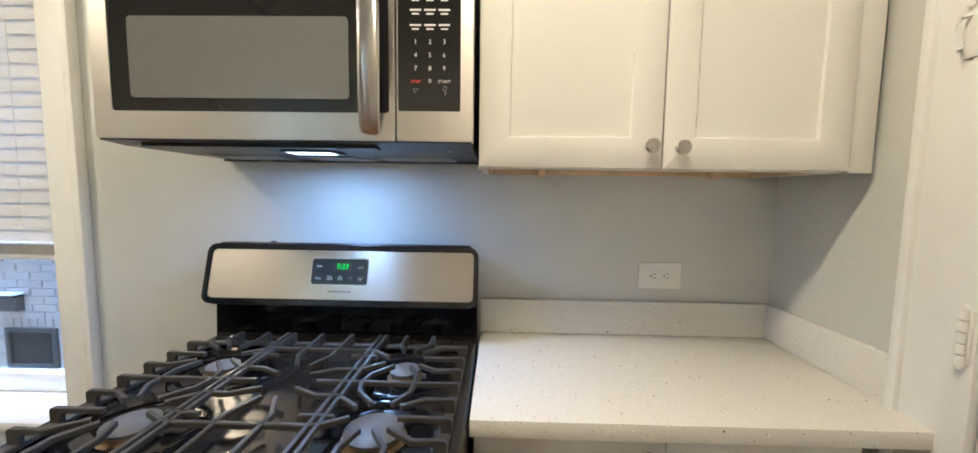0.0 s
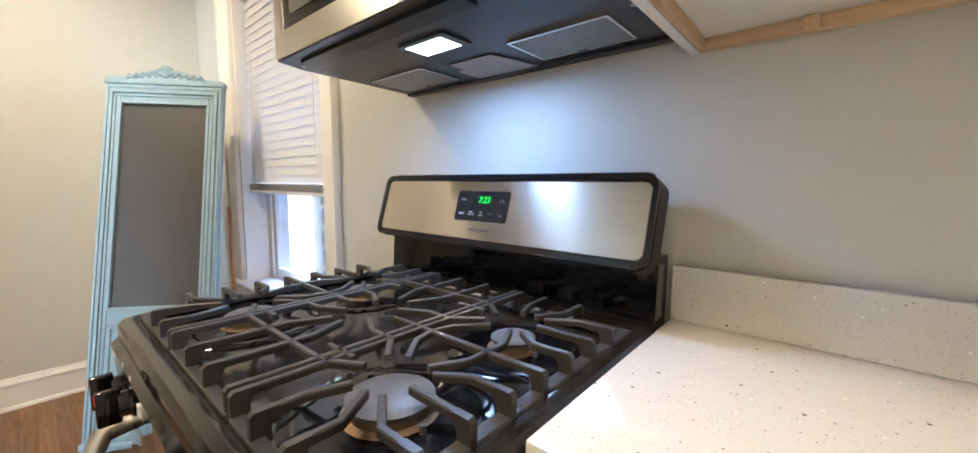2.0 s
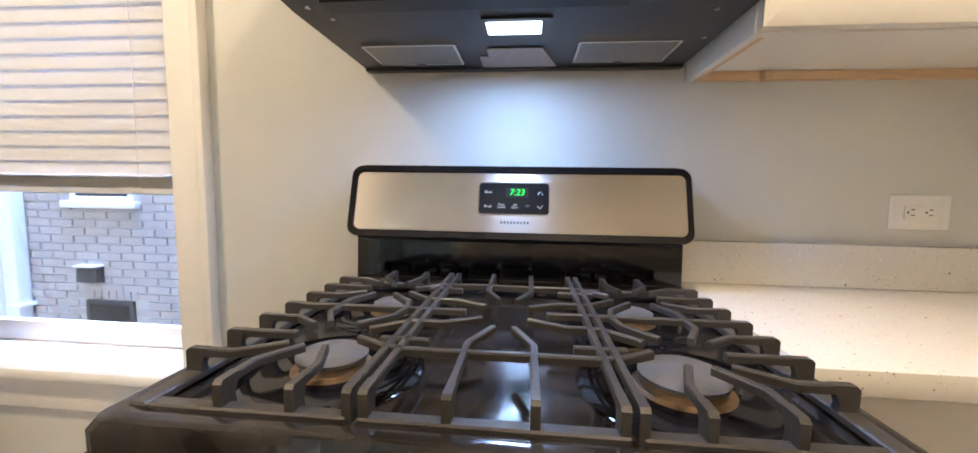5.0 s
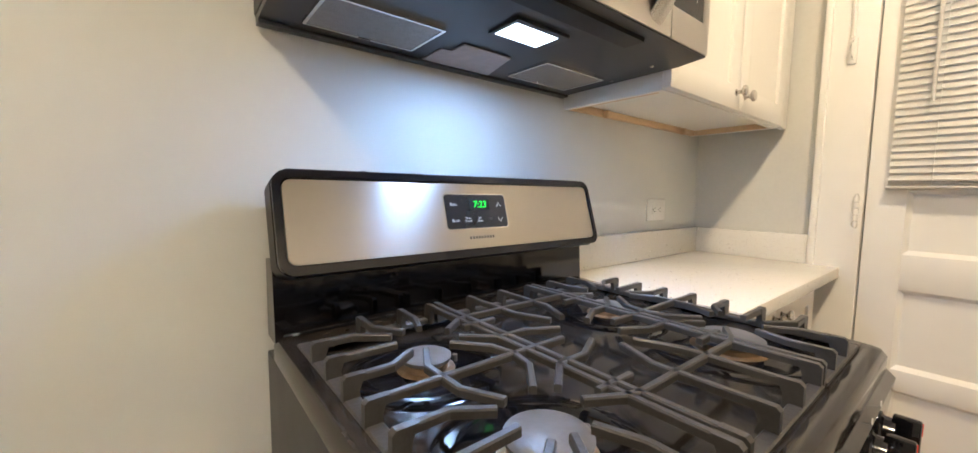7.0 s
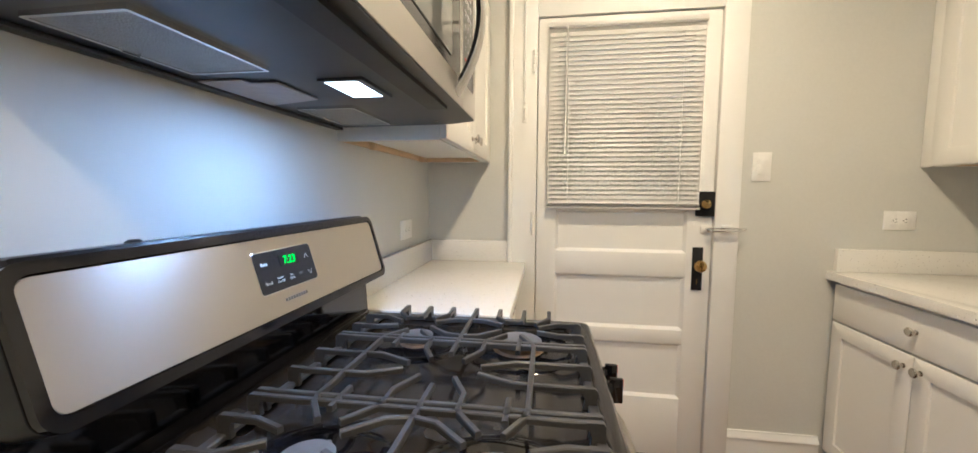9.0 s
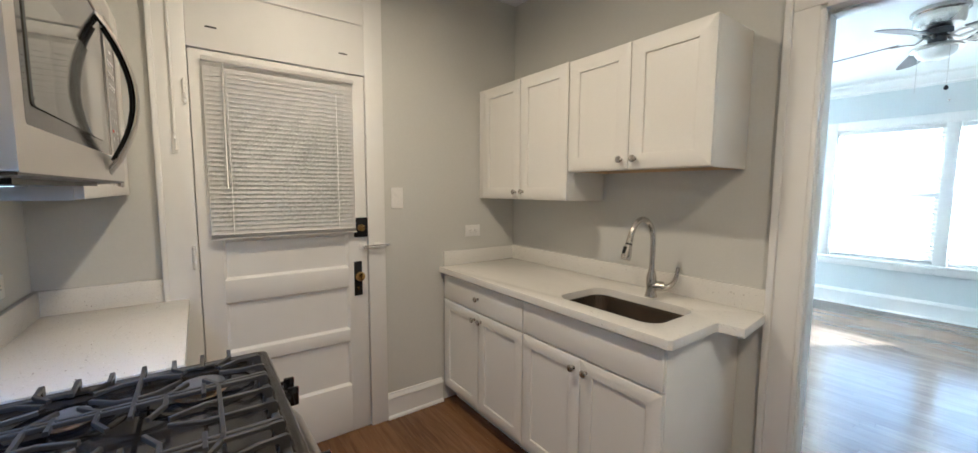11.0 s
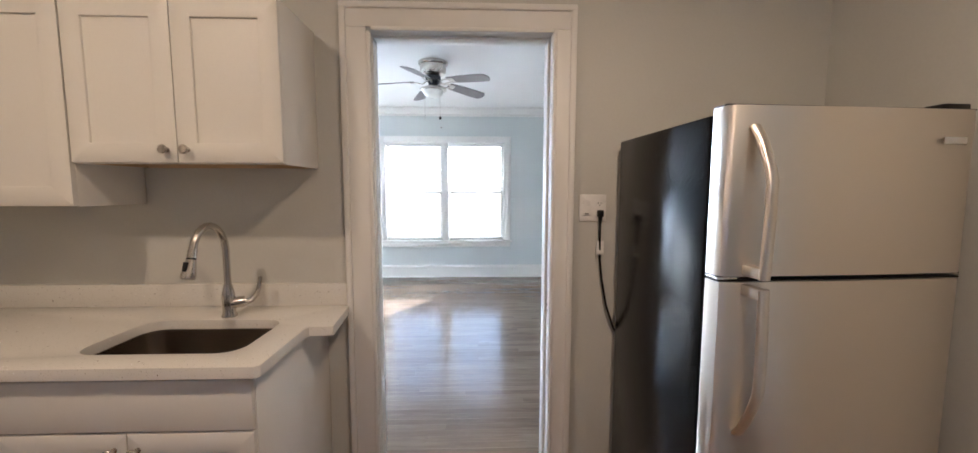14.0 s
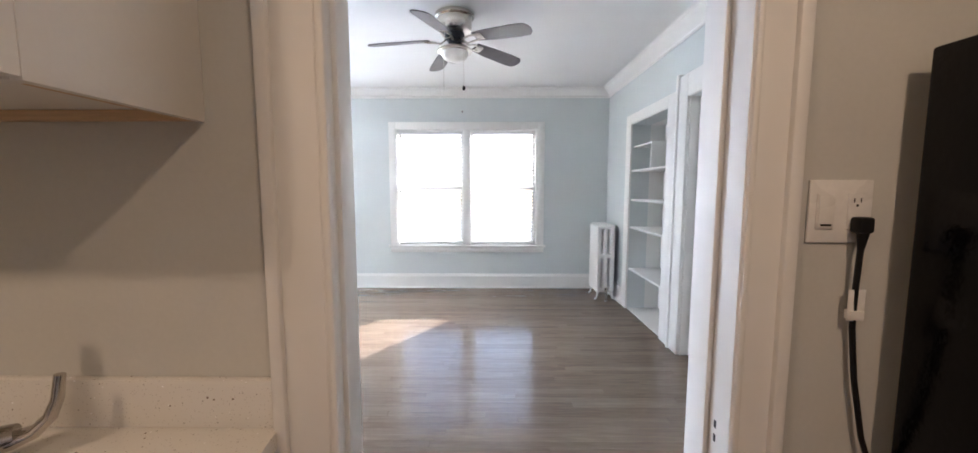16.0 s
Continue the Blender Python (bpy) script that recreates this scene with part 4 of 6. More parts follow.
def upper_cabinet(label, x0, x1, z0, z1, yb, yf, way, doors, knobs, filler=None, hang=0.02):
    """A wall cabinet; yb at the wall, yf the face of its doors; the bottom board is set up by hang, with hanging rails of bare wood."""
    s = 1 if way == "N" else -1
    t = thing("wall_cabinet", ((x0 + x1) / 2, (yb + yf) / 2, z0), label, "cabinet", "white wall cabinets")
    ybox = yf - s * 0.020
    lo, hi = sorted((yb, ybox))
    part("side_panel", box(x0, x0 + 0.016, lo, hi, z0, z1, 0.0008), CAB, t)
    part("side_panel", box(x1 - 0.016, x1, lo, hi, z0, z1, 0.0008), CAB, t)
    part("body", merge(box(x0 + 0.016, x1 - 0.016, lo, hi, z0 + hang, z0 + hang + 0.014), box(x0 + 0.016, x1 - 0.016, lo, hi, z1 - 0.016, z1 - 0.0005), box(x0 + 0.016, x1 - 0.016, min(yb, yb + s * 0.006), max(yb, yb + s * 0.006), z0 + hang, z1 - 0.001),
                       box(x0 + 0.0165, x1 - 0.0165, min(ybox, ybox - s * 0.018), max(ybox, ybox - s * 0.018), z0 + 0.0005, z0 + hang)), CAB, t)
    part("hanging_rail", box(x0 + 0.017, x1 - 0.017, min(yb + s * 0.001, yb + s * 0.019), max(yb + s * 0.001, yb + s * 0.019), z0 + 0.0008, z0 + hang - 0.0005, 0.001), PLY, t, "bare pale wood rail")
    part("edge_strip", box(x0 + 0.017, x0 + 0.027, lo + 0.02, hi - 0.02, z0 + 0.001, z0 + hang - 0.001), PLY, t, "bare pale wood strip")
    part("edge_strip", box(x1 - 0.027, x1 - 0.017, lo + 0.02, hi - 0.02, z0 + 0.001, z0 + hang - 0.001), PLY, t, "bare pale wood strip")
    for (a, b), k in zip(doors, knobs):
        shaker("door", t, a, b, z0 + 0.004, z1 - 0.003, yf, way, stile=0.066, handle=k)
    if filler:
        part("filler", box(filler[0], filler[1], min(ybox, yf - s * 0.004), max(ybox, yf - s * 0.004) + 0.0, z0, z1, 0.0012), CAB, t)
    return t


upper_cabinet("white shaker wall cabinet over the counter beside the range", 0.004, 0.795, 1.385, 2.075, -0.001, -0.310, "S",
              [(0.006, 0.397), (0.401, 0.793)], [(0.370, 1.435), (0.434, 1.433)], filler=(0.795, 0.845))
upper_cabinet("white shaker wall cabinet in the corner, the lower-hung one", 0.057, 0.815, 1.358, 2.072, YS + 0.001, -2.100, "N",
              [(0.058, 0.434), (0.438, 0.813)], [(0.404, 1.405), (0.470, 1.403)], filler=(0.815, 0.860))
upper_cabinet("white shaker wall cabinet above the sink, the shorter one", -0.668, 0.052, 1.508, 2.068, YS + 0.001, -2.100, "N",
              [(-0.667, -0.310), (-0.306, 0.050)], [(-0.343, 1.556), (-0.273, 1.556)])
for x in (0.17, 0.66):
    cl = thing("cabinet_clip", (x, -0.03, 1.375), "small brown corner clip under the wall cabinet", "clip", "clips under the wall cabinet")
    part("block", box(x - 0.010, x + 0.010, -0.040, -0.021, 1.378, 1.400, 0.003), PLY, cl)


def base_cabinet(label, x0, x1, yb, yf, way, drawer, doors, knobs, dknobs=(), toe=0.075):
    s = 1 if way == "N" else -1
    t = thing("base_cabinet", ((x0 + x1) / 2, (yb + yf) / 2, 0), label, "cabinet", "white base cabinets")
    ybox = yf - s * 0.020
    lo, hi = sorted((yb, ybox))
    part("side_panel", box(x0, x0 + 0.016, lo, hi, 0.10, 0.875, 0.0008), CAB, t)
    part("side_panel", box(x1 - 0.016, x1, lo, hi, 0.10, 0.875, 0.0008), CAB, t)
    part("body", merge(box(x0 + 0.016, x1 - 0.016, lo, hi, 0.10, 0.116), box(x0 + 0.016, x1 - 0.016, min(ybox, ybox - s * 0.014), max(ybox, ybox - s * 0.014), 0.116, 0.875)), CAB, t)
    kk = ybox - s * toe
    part("toe_kick", box(x0 + 0.002, x1 - 0.002, min(kk, kk - s * 0.012), max(kk, kk - s * 0.012), 0, 0.0995), CAB, t)
    if drawer:
        d = shaker("drawer_front", t, x0 + 0.003, x1 - 0.003, 0.708, 0.862, yf, way)
        for k in dknobs:
            knob(d, (k[0], yf, k[1]), way)
    top = 0.700 if drawer else 0.862
    for (a, b), k in zip(doors, knobs):
        shaker("door", t, a, b, 0.112, top, yf, way, stile=0.060, handle=k)
    return t


base_cabinet("white shaker base cabinet with one drawer beside the wall", 0.062, 0.845, YS + 0.001, -1.812, "N", True, [(0.065, 0.452), (0.456, 0.842)], [(0.425, 0.655), (0.490, 0.655)], dknobs=[(0.455, 0.785)])
base_cabinet("white shaker sink base cabinet with a false drawer front", -0.683, 0.060, YS + 0.001, -1.812, "N", True, [(-0.680, -0.314), (-0.310, 0.057)], [(-0.343, 0.652), (-0.275, 0.652)])
base_cabinet("white shaker base cabinet between range and back door", 0.006, 0.760, -0.001, -0.440, "S", False, [(0.009, 0.381), (0.385, 0.757)], [(0.350, 0.825), (0.416, 0.825)])


# ---- worktops, sink and faucet ----
def worktop_south():
    t = thing("worktop_south", (0, -2.1, 0.88), "white speckled quartz worktop with a sink cut-out and low upstand", "worktop", "quartz worktops")
    z0, z1 = 0.880, 0.915
    out = [(XE - 0.001, YS + 0.002), (XE - 0.001, -1.785), (-0.705, -1.785), (-0.718, -1.798), (-0.718, -2.100), (-0.725, -2.115), (-0.812, -2.120), (-0.785, YS + 0.002)]
    bm = bmesh.new()
    hole = round_rect(-0.600, -0.090, -2.205, -1.885, 0.07, 7)
    vo = [bm.verts.new((x, y, z1)) for x, y in out]
    vi = [bm.verts.new((x, y, z1)) for x, y in hole]
    eo = [bm.edges.new((vo[i], vo[(i + 1) % len(vo)])) for i in range(len(vo))]
    ei = [bm.edges.new((vi[i], vi[(i + 1) % len(vi)])) for i in range(len(vi))]
    bmesh.ops.triangle_fill(bm, use_beauty=True, edges=eo + ei)
    # the slab proper
    res = bmesh.ops.extrude_face_region(bm, geom=bm.faces[:])
    for v in res["geom"]:
        if isinstance(v, bmesh.types.BMVert):
            v.co.z = z0
    bmesh.ops.recalc_face_normals(bm, faces=bm.faces)
    rim = [e for e in bm.edges if len(e.link_faces) == 2 and all(abs(v.co.z - z1) < 1e-6 for v in e.verts) and e.calc_face_angle(0) > 1]
    bmesh.ops.bevel(bm, geom=rim, offset=0.0025, segments=2, profile=0.5, affect="EDGES")
    part("slab", bm, QUARTZ, t)
    part("upstand_long", box(-0.782, XE - 0.022, YS + 0.002, YS + 0.022, 0.9152, 1.012, 0.0015), QUARTZ, t)
    part("upstand_short", box(XE - 0.0215, XE - 0.001, YS + 0.002, -1.812, 0.9152, 1.012, 0.0015), QUARTZ, t)


worktop_south()
wn_ = thing("worktop_north", (0.43, -0.24, 0.915), "white speckled quartz worktop with a low upstand beside the range", "worktop", "quartz worktops")
part("slab", box(0.002, XE - 0.001, -0.482, -0.002, 0.880, 0.915, 0.0025), QUARTZ, wn_)
part("upstand_long", box(0.002, XE - 0.022, -0.022, -0.002, 0.9152, 1.015, 0.0015), QUARTZ, wn_)
part("upstand_short", box(XE - 0.0215, XE - 0.001, -0.425, -0.002, 0.9152, 1.015, 0.0015), QUARTZ, wn_)


def sink():
    t = thing("sink", (-0.33, -2.025, 0.70), "undermounted stainless steel single-bowl sink", "sink")
    bm = bmesh.new()
    rings = []
    for grow, z in ((0.012, 0.879), (-0.004, 0.878), (-0.006, 0.86), (-0.016, 0.70), (-0.026, 0.682), (-0.05, 0.675)):
        r = max(0.02, 0.07 + grow)
        rings.append([bm.verts.new((x, y, z)) for x, y in round_rect(-0.600 - grow, -0.090 + grow, -2.205 - grow, -1.885 + grow, r, 7)])
    for a, b in zip(rings, rings[1:]):
        for i in range(len(a)):
            j = (i + 1) % len(a)
            bm.faces.new((a[i], a[j], b[j], b[i]))
    bm.faces.new(rings[-1])
    bmesh.ops.recalc_face_normals(bm, faces=bm.faces)
    bmesh.ops.reverse_faces(bm, faces=bm.faces)
    bmesh.ops.solidify(bm, geom=bm.faces[:], thickness=0.0012)
    part("bowl", bm, SINK, t)
    part("drain", turned([(0.045, 0), (0.045, 0.002), (0.038, 0.003), (0.030, 0.001), (0, 0.001)], (-0.345, -2.045, 0.6765), n=28), CHROME, t)


SINK = brushed("brushed_sink_steel", (0.30, 0.26, 0.22), 0.24, (3, 3, 40))
sink()


def faucet():
    x, y = -0.358, -2.250
    t = thing("faucet", (x, y, 0.915), "brushed nickel gooseneck faucet with a pull-down spray head and side lever", "faucet")
    part("base", turned([(0.028, 0), (0.028, 0.006), (0.0235, 0.016), (0.0225, 0.05), (0.024, 0.07), (0.0225, 0.095), (0.0175, 0.115), (0.0145, 0.13)], (x, y, 0.915), n=32), NICKEL, t)
    pts = [(x, y, 1.04), (x, y, 1.185)]
    for k in range(1, 13):
        a = math.pi * (1 - k / 12 * 0.93)
        pts.append((x + 0.012 * k / 12, y + 0.082 + 0.082 * math.cos(a), 1.185 + 0.100 * math.sin(a)))
    part("spout", sweep(pts, 0.0125, n=20, up=(1, 0, 0)), NICKEL, t)
    e, d = Vector(pts[-1]), (Vector(pts[-1]) - Vector(pts[-2])).normalized()
    tilt = Matrix.Translation(e) @ d.to_track_quat("Z", "Y").to_matrix().to_4x4()
    bm = turned([(0.0125, -0.002), (0.0145, 0.0), (0.0145, 0.03), (0.0175, 0.05), (0.0225, 0.085), (0.0225, 0.10), (0.018, 0.104), (0, 0.104)], n=28)
    bm.transform(tilt)
    h = part("spray_head", bm, NICKEL, t)
    bm = merge(turned([(0.0148, 0.028), (0.0152, 0.029), (0.0152, 0.034), (0.0148, 0.035)], n=24), box(-0.008, 0.008, 0.012, 0.0235, 0.045, 0.078, 0.003))
    bm.transform(tilt)
    part("spray_button", bm, BLACK, h, "black rubber button")
    # the lever points to the doorway wall and sweeps up at its end
    lx, ly = -0.094, -0.062
    at = lambda f, z: (x + lx * f, y + ly * f, z)
    part("lever_body", sweep([at(0, 0.968), at(0.34, 0.968), at(0.50, 0.970)], [0.0225, 0.0225, 0.0195], n=20), NICKEL, t)
    part("lever", sweep([at(0.15, 0.962), at(0.44, 0.962), at(0.68, 0.970), at(0.85, 0.990), at(0.95, 1.020), at(1.0, 1.062)], [0.014, 0.021, 0.020, 0.017, 0.013, 0.009], [0.016, 0.014, 0.011, 0.010, 0.009, 0.008], n=16), NICKEL, t)


faucet()


# ---- switches and outlets ----
def plate(kind, label, centre, size, wall, gangs):
    """A wall plate with its devices; wall: N, S or E, the wall that it is on; gangs: (offset, kind) with kind duplex, rocker or blank."""
    cx, cy, cz = centre
    w, h = size
    t = thing(kind, centre, label, "outlet" if "outlet" in kind else "switch")

    def bx(ua, ub, da, db, za, zb, r=0.0):
        if wall == "N":
            return box(cx + ua, cx + ub, cy - db, cy - da, cz + za, cz + zb, r)
        if wall == "S":
            return box(cx - ub, cx - ua, cy + da, cy + db, cz + za, cz + zb, r)
        return box(cx - db, cx - da, cy - ub, cy - ua, cz + za, cz + zb, r)
    part("plate", bx(-w / 2, w / 2, 0, 0.0055, -h / 2, h / 2, 0.002), PLASTIC, t)
    for off, what, lying in gangs:
        def q(ua, ub, da, db, za, zb, r=0.0):
            if lying:
                ua, ub, za, zb = za + off, zb + off, ua, ub
            else:
                ua, ub = ua + off, ub + off
            return bx(ua, ub, da, db, za, zb, r)
        part("device", q(-0.0165, 0.0165, 0.0055, 0.008, -0.0335, 0.0335, 0.001), PLASTIC, t)
        if what == "rocker":
            part("rocker", q(-0.0145, 0.0145, 0.008, 0.0105, -0.031, 0.031, 0.001), PLASTIC, t)
        if what == "duplex":
            for s in (-1, 1):
                for du in (-0.0062, 0.0062):
                    part("slot", q(du - 0.001, du + 0.001, 0.0079, 0.0083, s * 0.019 - 0.002, s * 0.019 + 0.006), BLACK, t)
                part("ground_slot", q(-0.002, 0.002, 0.0079, 0.0083, s * 0.019 - 0.0095, s * 0.019 - 0.0055), BLACK, t)
        if what == "gfci":
            part("slot", q(-0.009, 0.009, 0.008, 0.0092, -0.004, 0.004, 0.001), BLACK, t)
    return t


plate("wall_outlet", "white double outlet lying sideways above the quartz upstand", (0.533, 0, 1.092), (0.125, 0.078), "N", [(0, "duplex", True)])
plate("light_switch", "white rocker switch on the wall beside the back door", (XE, -1.500, 1.364), (0.076, 0.125), "E", [(0, "rocker", False)])
plate("wall_outlet", "white outlet lying sideways above the sink worktop", (XE, -2.046, 1.137), (0.120, 0.078), "E", [(0, "duplex", True)])
sw = plate("wall_outlet_switch", "white two-gang plate with a rocker switch and an outlet", (-1.858, YS, 1.341), (0.118, 0.118), "S", [(-0.029, "rocker", False), (0.029, "duplex", False)])
part("switch_slit", box(-1.839, -1.819, YS + 0.0104, YS + 0.0112, 1.314, 1.3175), BLACK, sw, "dark slit in the rocker")
pc = thing("power_cord", (-1.92, YS, 0.9), "black power cord with a white tag hanging from its plug", "cord")
part("plug", merge(box(-1.900, -1.874, YS + 0.0085, YS + 0.034, 1.302, 1.332, 0.005), sweep([(-1.887, YS + 0.024, 1.304), (-1.887, YS + 0.022, 1.268)], [0.010, 0.005], n=12)), BLACK, pc)
part("cable", sweep([(-1.887, YS + 0.022, 1.272), (-1.888, YS + 0.018, 1.20), (-1.890, YS + 0.016, 1.12), (-1.902, YS + 0.016, 1.02), (-1.925, YS + 0.018, 0.90), (-1.960, YS + 0.02, 0.80), (-2.0, YS + 0.022, 0.74), (-2.05, YS + 0.022, 0.70)], 0.0052, n=10), BLACK, pc)
part("tag", merge(box(-1.906, -1.874, YS + 0.019, YS + 0.0205, 1.135, 1.195, 0.0003), box(-1.902, -1.877, YS + 0.010, YS + 0.026, 1.138, 1.155, 0.001)), PLASTIC, pc, "folded white paper tag")


# ---- the range ----
CX, CY = -0.382, -0.400        # middle of the cooktop


def range_cooker():
    x0, x1 = -0.760, -0.004
    t = thing("gas_range", (CX, -0.35, 0), "black and stainless freestanding gas range with cast-iron grates", "range")
    for xs in (x0, x1 - 0.02):
        part("side_panel", box(xs, xs + 0.02, -0.62, -0.03, 0.03, 0.879, 0.002), BLACK, t)
    part("back_panel", box(x0 + 0.02, x1 - 0.02, -0.05, -0.03, 0.03, 0.885), UNDER, t)
    part("floor_panel", box(x0 + 0.02, x1 - 0.02, -0.62, -0.05, 0.03, 0.05), UNDER, t)
    # cooktop: rim, sloping wall and a shallow dished floor
    ol = round_rect(x0, x1, -0.690, -0.065, 0.02, 5)
    il = round_rect(x0 + 0.030, x1 - 0.030, -0.662, -0.105, 0.03, 5)
    l2 = round_rect(x0 + 0.045, x1 - 0.045, -0.646, -0.125, 0.03, 5)
    bm = bmesh.new()
    rings = [[bm.verts.new((x, y, z)) for x, y in line] for line, z in ((ol, 0.880), (ol, 0.903), (round_rect(x0 + 0.005, x1 - 0.005, -0.684, -0.071, 0.02, 5), 0.912), (round_rect(x0 + 0.016, x1 - 0.016, -0.674, -0.085, 0.025, 5), 0.916), (il, 0.913), (l2, 0.897), (round_rect(x0 + 0.075, x1 - 0.075, -0.61, -0.16, 0.04, 5), 0.892))]
    for a, b in zip(rings, rings[1:]):
        for i in range(len(a)):
            j = (i + 1) % len(a)
            bm.faces.new((a[i], a[j], b[j], b[i]))
    bm.faces.new(rings[-1])
    bm.faces.new(rings[0][::-1])
    bmesh.ops.recalc_face_normals(bm, faces=bm.faces)
    top = part("cooktop", bm, STAINED, t, "glossy black enamelled cooktop with smears")
    for sx in (-1, 1):
        for sy, r in ((-1, 0.050 if sx > 0 else 0.043), (1, 0.034)):
            bx_, by_ = CX + sx * 0.218, CY + sy * 0.118
            w = part("spill_ring", turned([(r + 0.075, 0.8925), (r + 0.070, 0.8955), (r + 0.045, 0.8945), (r + 0.02, 0.895), (r + 0.006, 0.897)], (bx_, by_, 0), n=40), ENAMEL, top)
            part("burner_base", turned([(r + 0.006, 0.893), (r + 0.008, 0.897), (r - 0.002, 0.899), (r - 0.004, 0.906), (r - 0.002, 0.9085)], (bx_, by_, 0), n=40), BURNER, top, "heat-stained aluminium burner base")
            part("burner_cap", turned([(r - 0.004, 0.9085), (r + 0.001, 0.910), (r + 0.002, 0.915), (r - 0.004, 0.918), (0, 0.9195)], (bx_, by_, 0), n=40), CAP, top, "grey enamelled burner cap")
            part("igniter", turned([(0.004, 0.893), (0.004, 0.906), (0, 0.907)], (bx_ + r + 0.012, by_ - 0.004, 0), n=12), CAP, top)
    grates(t)
    # backguard: lower panel, sloping console with a steel face in a black frame
    part("backguard_base", merge(prism([(-0.028, 0.905), (-0.085, 0.905), (-0.078, 1.035), (-0.028, 1.035)], x0 + 0.002, x1 - 0.002, axis="X"), box(x0 + 0.012, x1 - 0.012, -0.094, -0.078, 0.908, 0.922, 0.003)), ENAMEL, t)
    part("console_vent", box(x0 + 0.10, x1 - 0.10, -0.086, -0.0785, 1.020, 1.032, 0.002), BLACK, t)
    zb, zt, yb, yt = 1.016, 1.182, -0.134, -0.086
    side = [(-0.050, zb - 0.004), (yb + 0.004, zb), (yb, zb + 0.010), (yt - 0.001, zt - 0.010), (yt + 0.006, zt), (-0.050, zt - 0.002)]
    slope = math.atan2(yt - yb, zt - zb)
    face = Matrix.Translation((0, (yb + yt) / 2, (zb + zt) / 2)) @ Matrix.Rotation(-slope, 4, "X")

    def on_face(bm):
        bm.transform(face)
        return bm
    shell = on_face(prism(round_rect(x0, x1, -0.083, 0.082, 0.024, 6), 0.0035, 0.046, axis="Y"))
    cons = part("console", merge(prism(side, x0 + 0.022, x1 - 0.022, 0.004, axis="X"), shell), BLACK, t)
    hh = 0.067
    st = prism(round_rect(x0 + 0.015, x1 - 0.012, -hh, hh, 0.014, 6), -0.0055, 0.002, axis="Y")
    part("console_face", on_face(st), STEEL_H, cons, "brushed stainless console face")
    fr = frame_loop(round_rect(x0 + 0.001, x1 - 0.001, -0.083, 0.082, 0.024, 6), round_rect(x0 + 0.013, x1 - 0.010, -hh - 0.002, hh + 0.002, 0.016, 6), -0.0085, 0.004, "Y")
    part("console_rim", on_face(fr), ENAMEL, cons)
    dx0, dx1 = -0.461, -0.307
    c = part("control_panel", on_face(prism(round_rect(dx0, dx1, -0.026, 0.044, 0.007, 5), -0.0075, 0.0, axis="Y")), GLASS_BLACK, cons, "black touch control panel with white lettering")
    part("control_rim", on_face(frame_loop(round_rect(dx0 - 0.002, dx1 + 0.002, -0.028, 0.046, 0.008, 5), round_rect(dx0, dx1, -0.026, 0.044, 0.007, 5), -0.0068, 0.0, "Y")), CHROME, cons)
    part("display", on_face(box(-0.402, -0.352, -0.0082, -0.0076, 0.012, 0.034)), BLACK, c)
    write(c, "clock", "7:23", face @ Matrix.Translation((-0.377, -0.0086, 0.0165)), 0.020, GREEN, shear=0.15)
    for s, x, z, size in (("Bake", -0.441, 0.021, 0.0085), ("Broil", -0.441, -0.012, 0.0085), ("Timer\nOn/Off", -0.411, -0.007, 0.0062), ("Set\nClock", -0.381, -0.007, 0.0062), ("OFF", -0.354, -0.010, 0.0068)):
        write(c, "lettering", s, face @ Matrix.Translation((x, -0.0078, z)), size, WHITE_INK if s != "OFF" else GREY_INK)
    for z, k in ((0.022, 1), (-0.010, -1)):
        part("arrow", on_face(merge(sweep([(-0.332, -0.0078, z - 0.004 * k), (-0.326, -0.0078, z + 0.004 * k), (-0.320, -0.0078, z - 0.004 * k)], 0.0006, n=4))), WHITE_INK, c)
    part("badge", on_face(merge(*[box(-0.412 + k * 0.0072, -0.4075 + k * 0.0072, -0.0062, -0.0056, -0.048, -0.0425) for k in range(9)])), GREY_INK, cons, "small grey maker's mark")
    part("console_bump", turned([(0.010, 0), (0.010, 0.003), (0.006, 0.006), (0, 0.006)], (-0.60, -0.055, 1.178), n=12), BLACK, cons)
    # front: sloping knob panel, oven door with a bowed handle, drawer
    panel = [(-0.60, 0.880), (-0.688, 0.880), (-0.700, 0.868), (-0.690, 0.770), (-0.60, 0.765)]
    kp = part("knob_panel", prism(panel, x0, x1, 0.003, axis="X"), ENAMEL, t, "black panel with oven knobs")
    for kx in (-0.620, -0.552, -0.212, -0.144):
        kb = part("burner_knob", merge(turned([(0.023, 0), (0.023, 0.004), (0.019, 0.007), (0.018, 0.018), (0.0, 0.019)], (kx, -0.697, 0.838), "-Y", 28), box(kx - 0.0062, kx + 0.0062, -0.738, -0.711, 0.812, 0.864, 0.003)), ENAMEL, kp)
        part("pointer", box(kx - 0.0010, kx + 0.0010, -0.7388, -0.7378, 0.846, 0.862), RED_INK, kb, "red pointer line")
        part("mark", box(kx - 0.001, kx + 0.001, -0.7, -0.6985, 0.868, 0.876), WHITE_INK, kp)
    for kx, s in ((-0.475, "Power\nBurner"), (-0.290, "Quick\nBoil")):
        write(kp, "lettering", s, Matrix.Translation((kx, -0.6990, 0.843)) @ Matrix.Rotation(radians(5.8), 4, "X"), 0.0095, WHITE_INK)
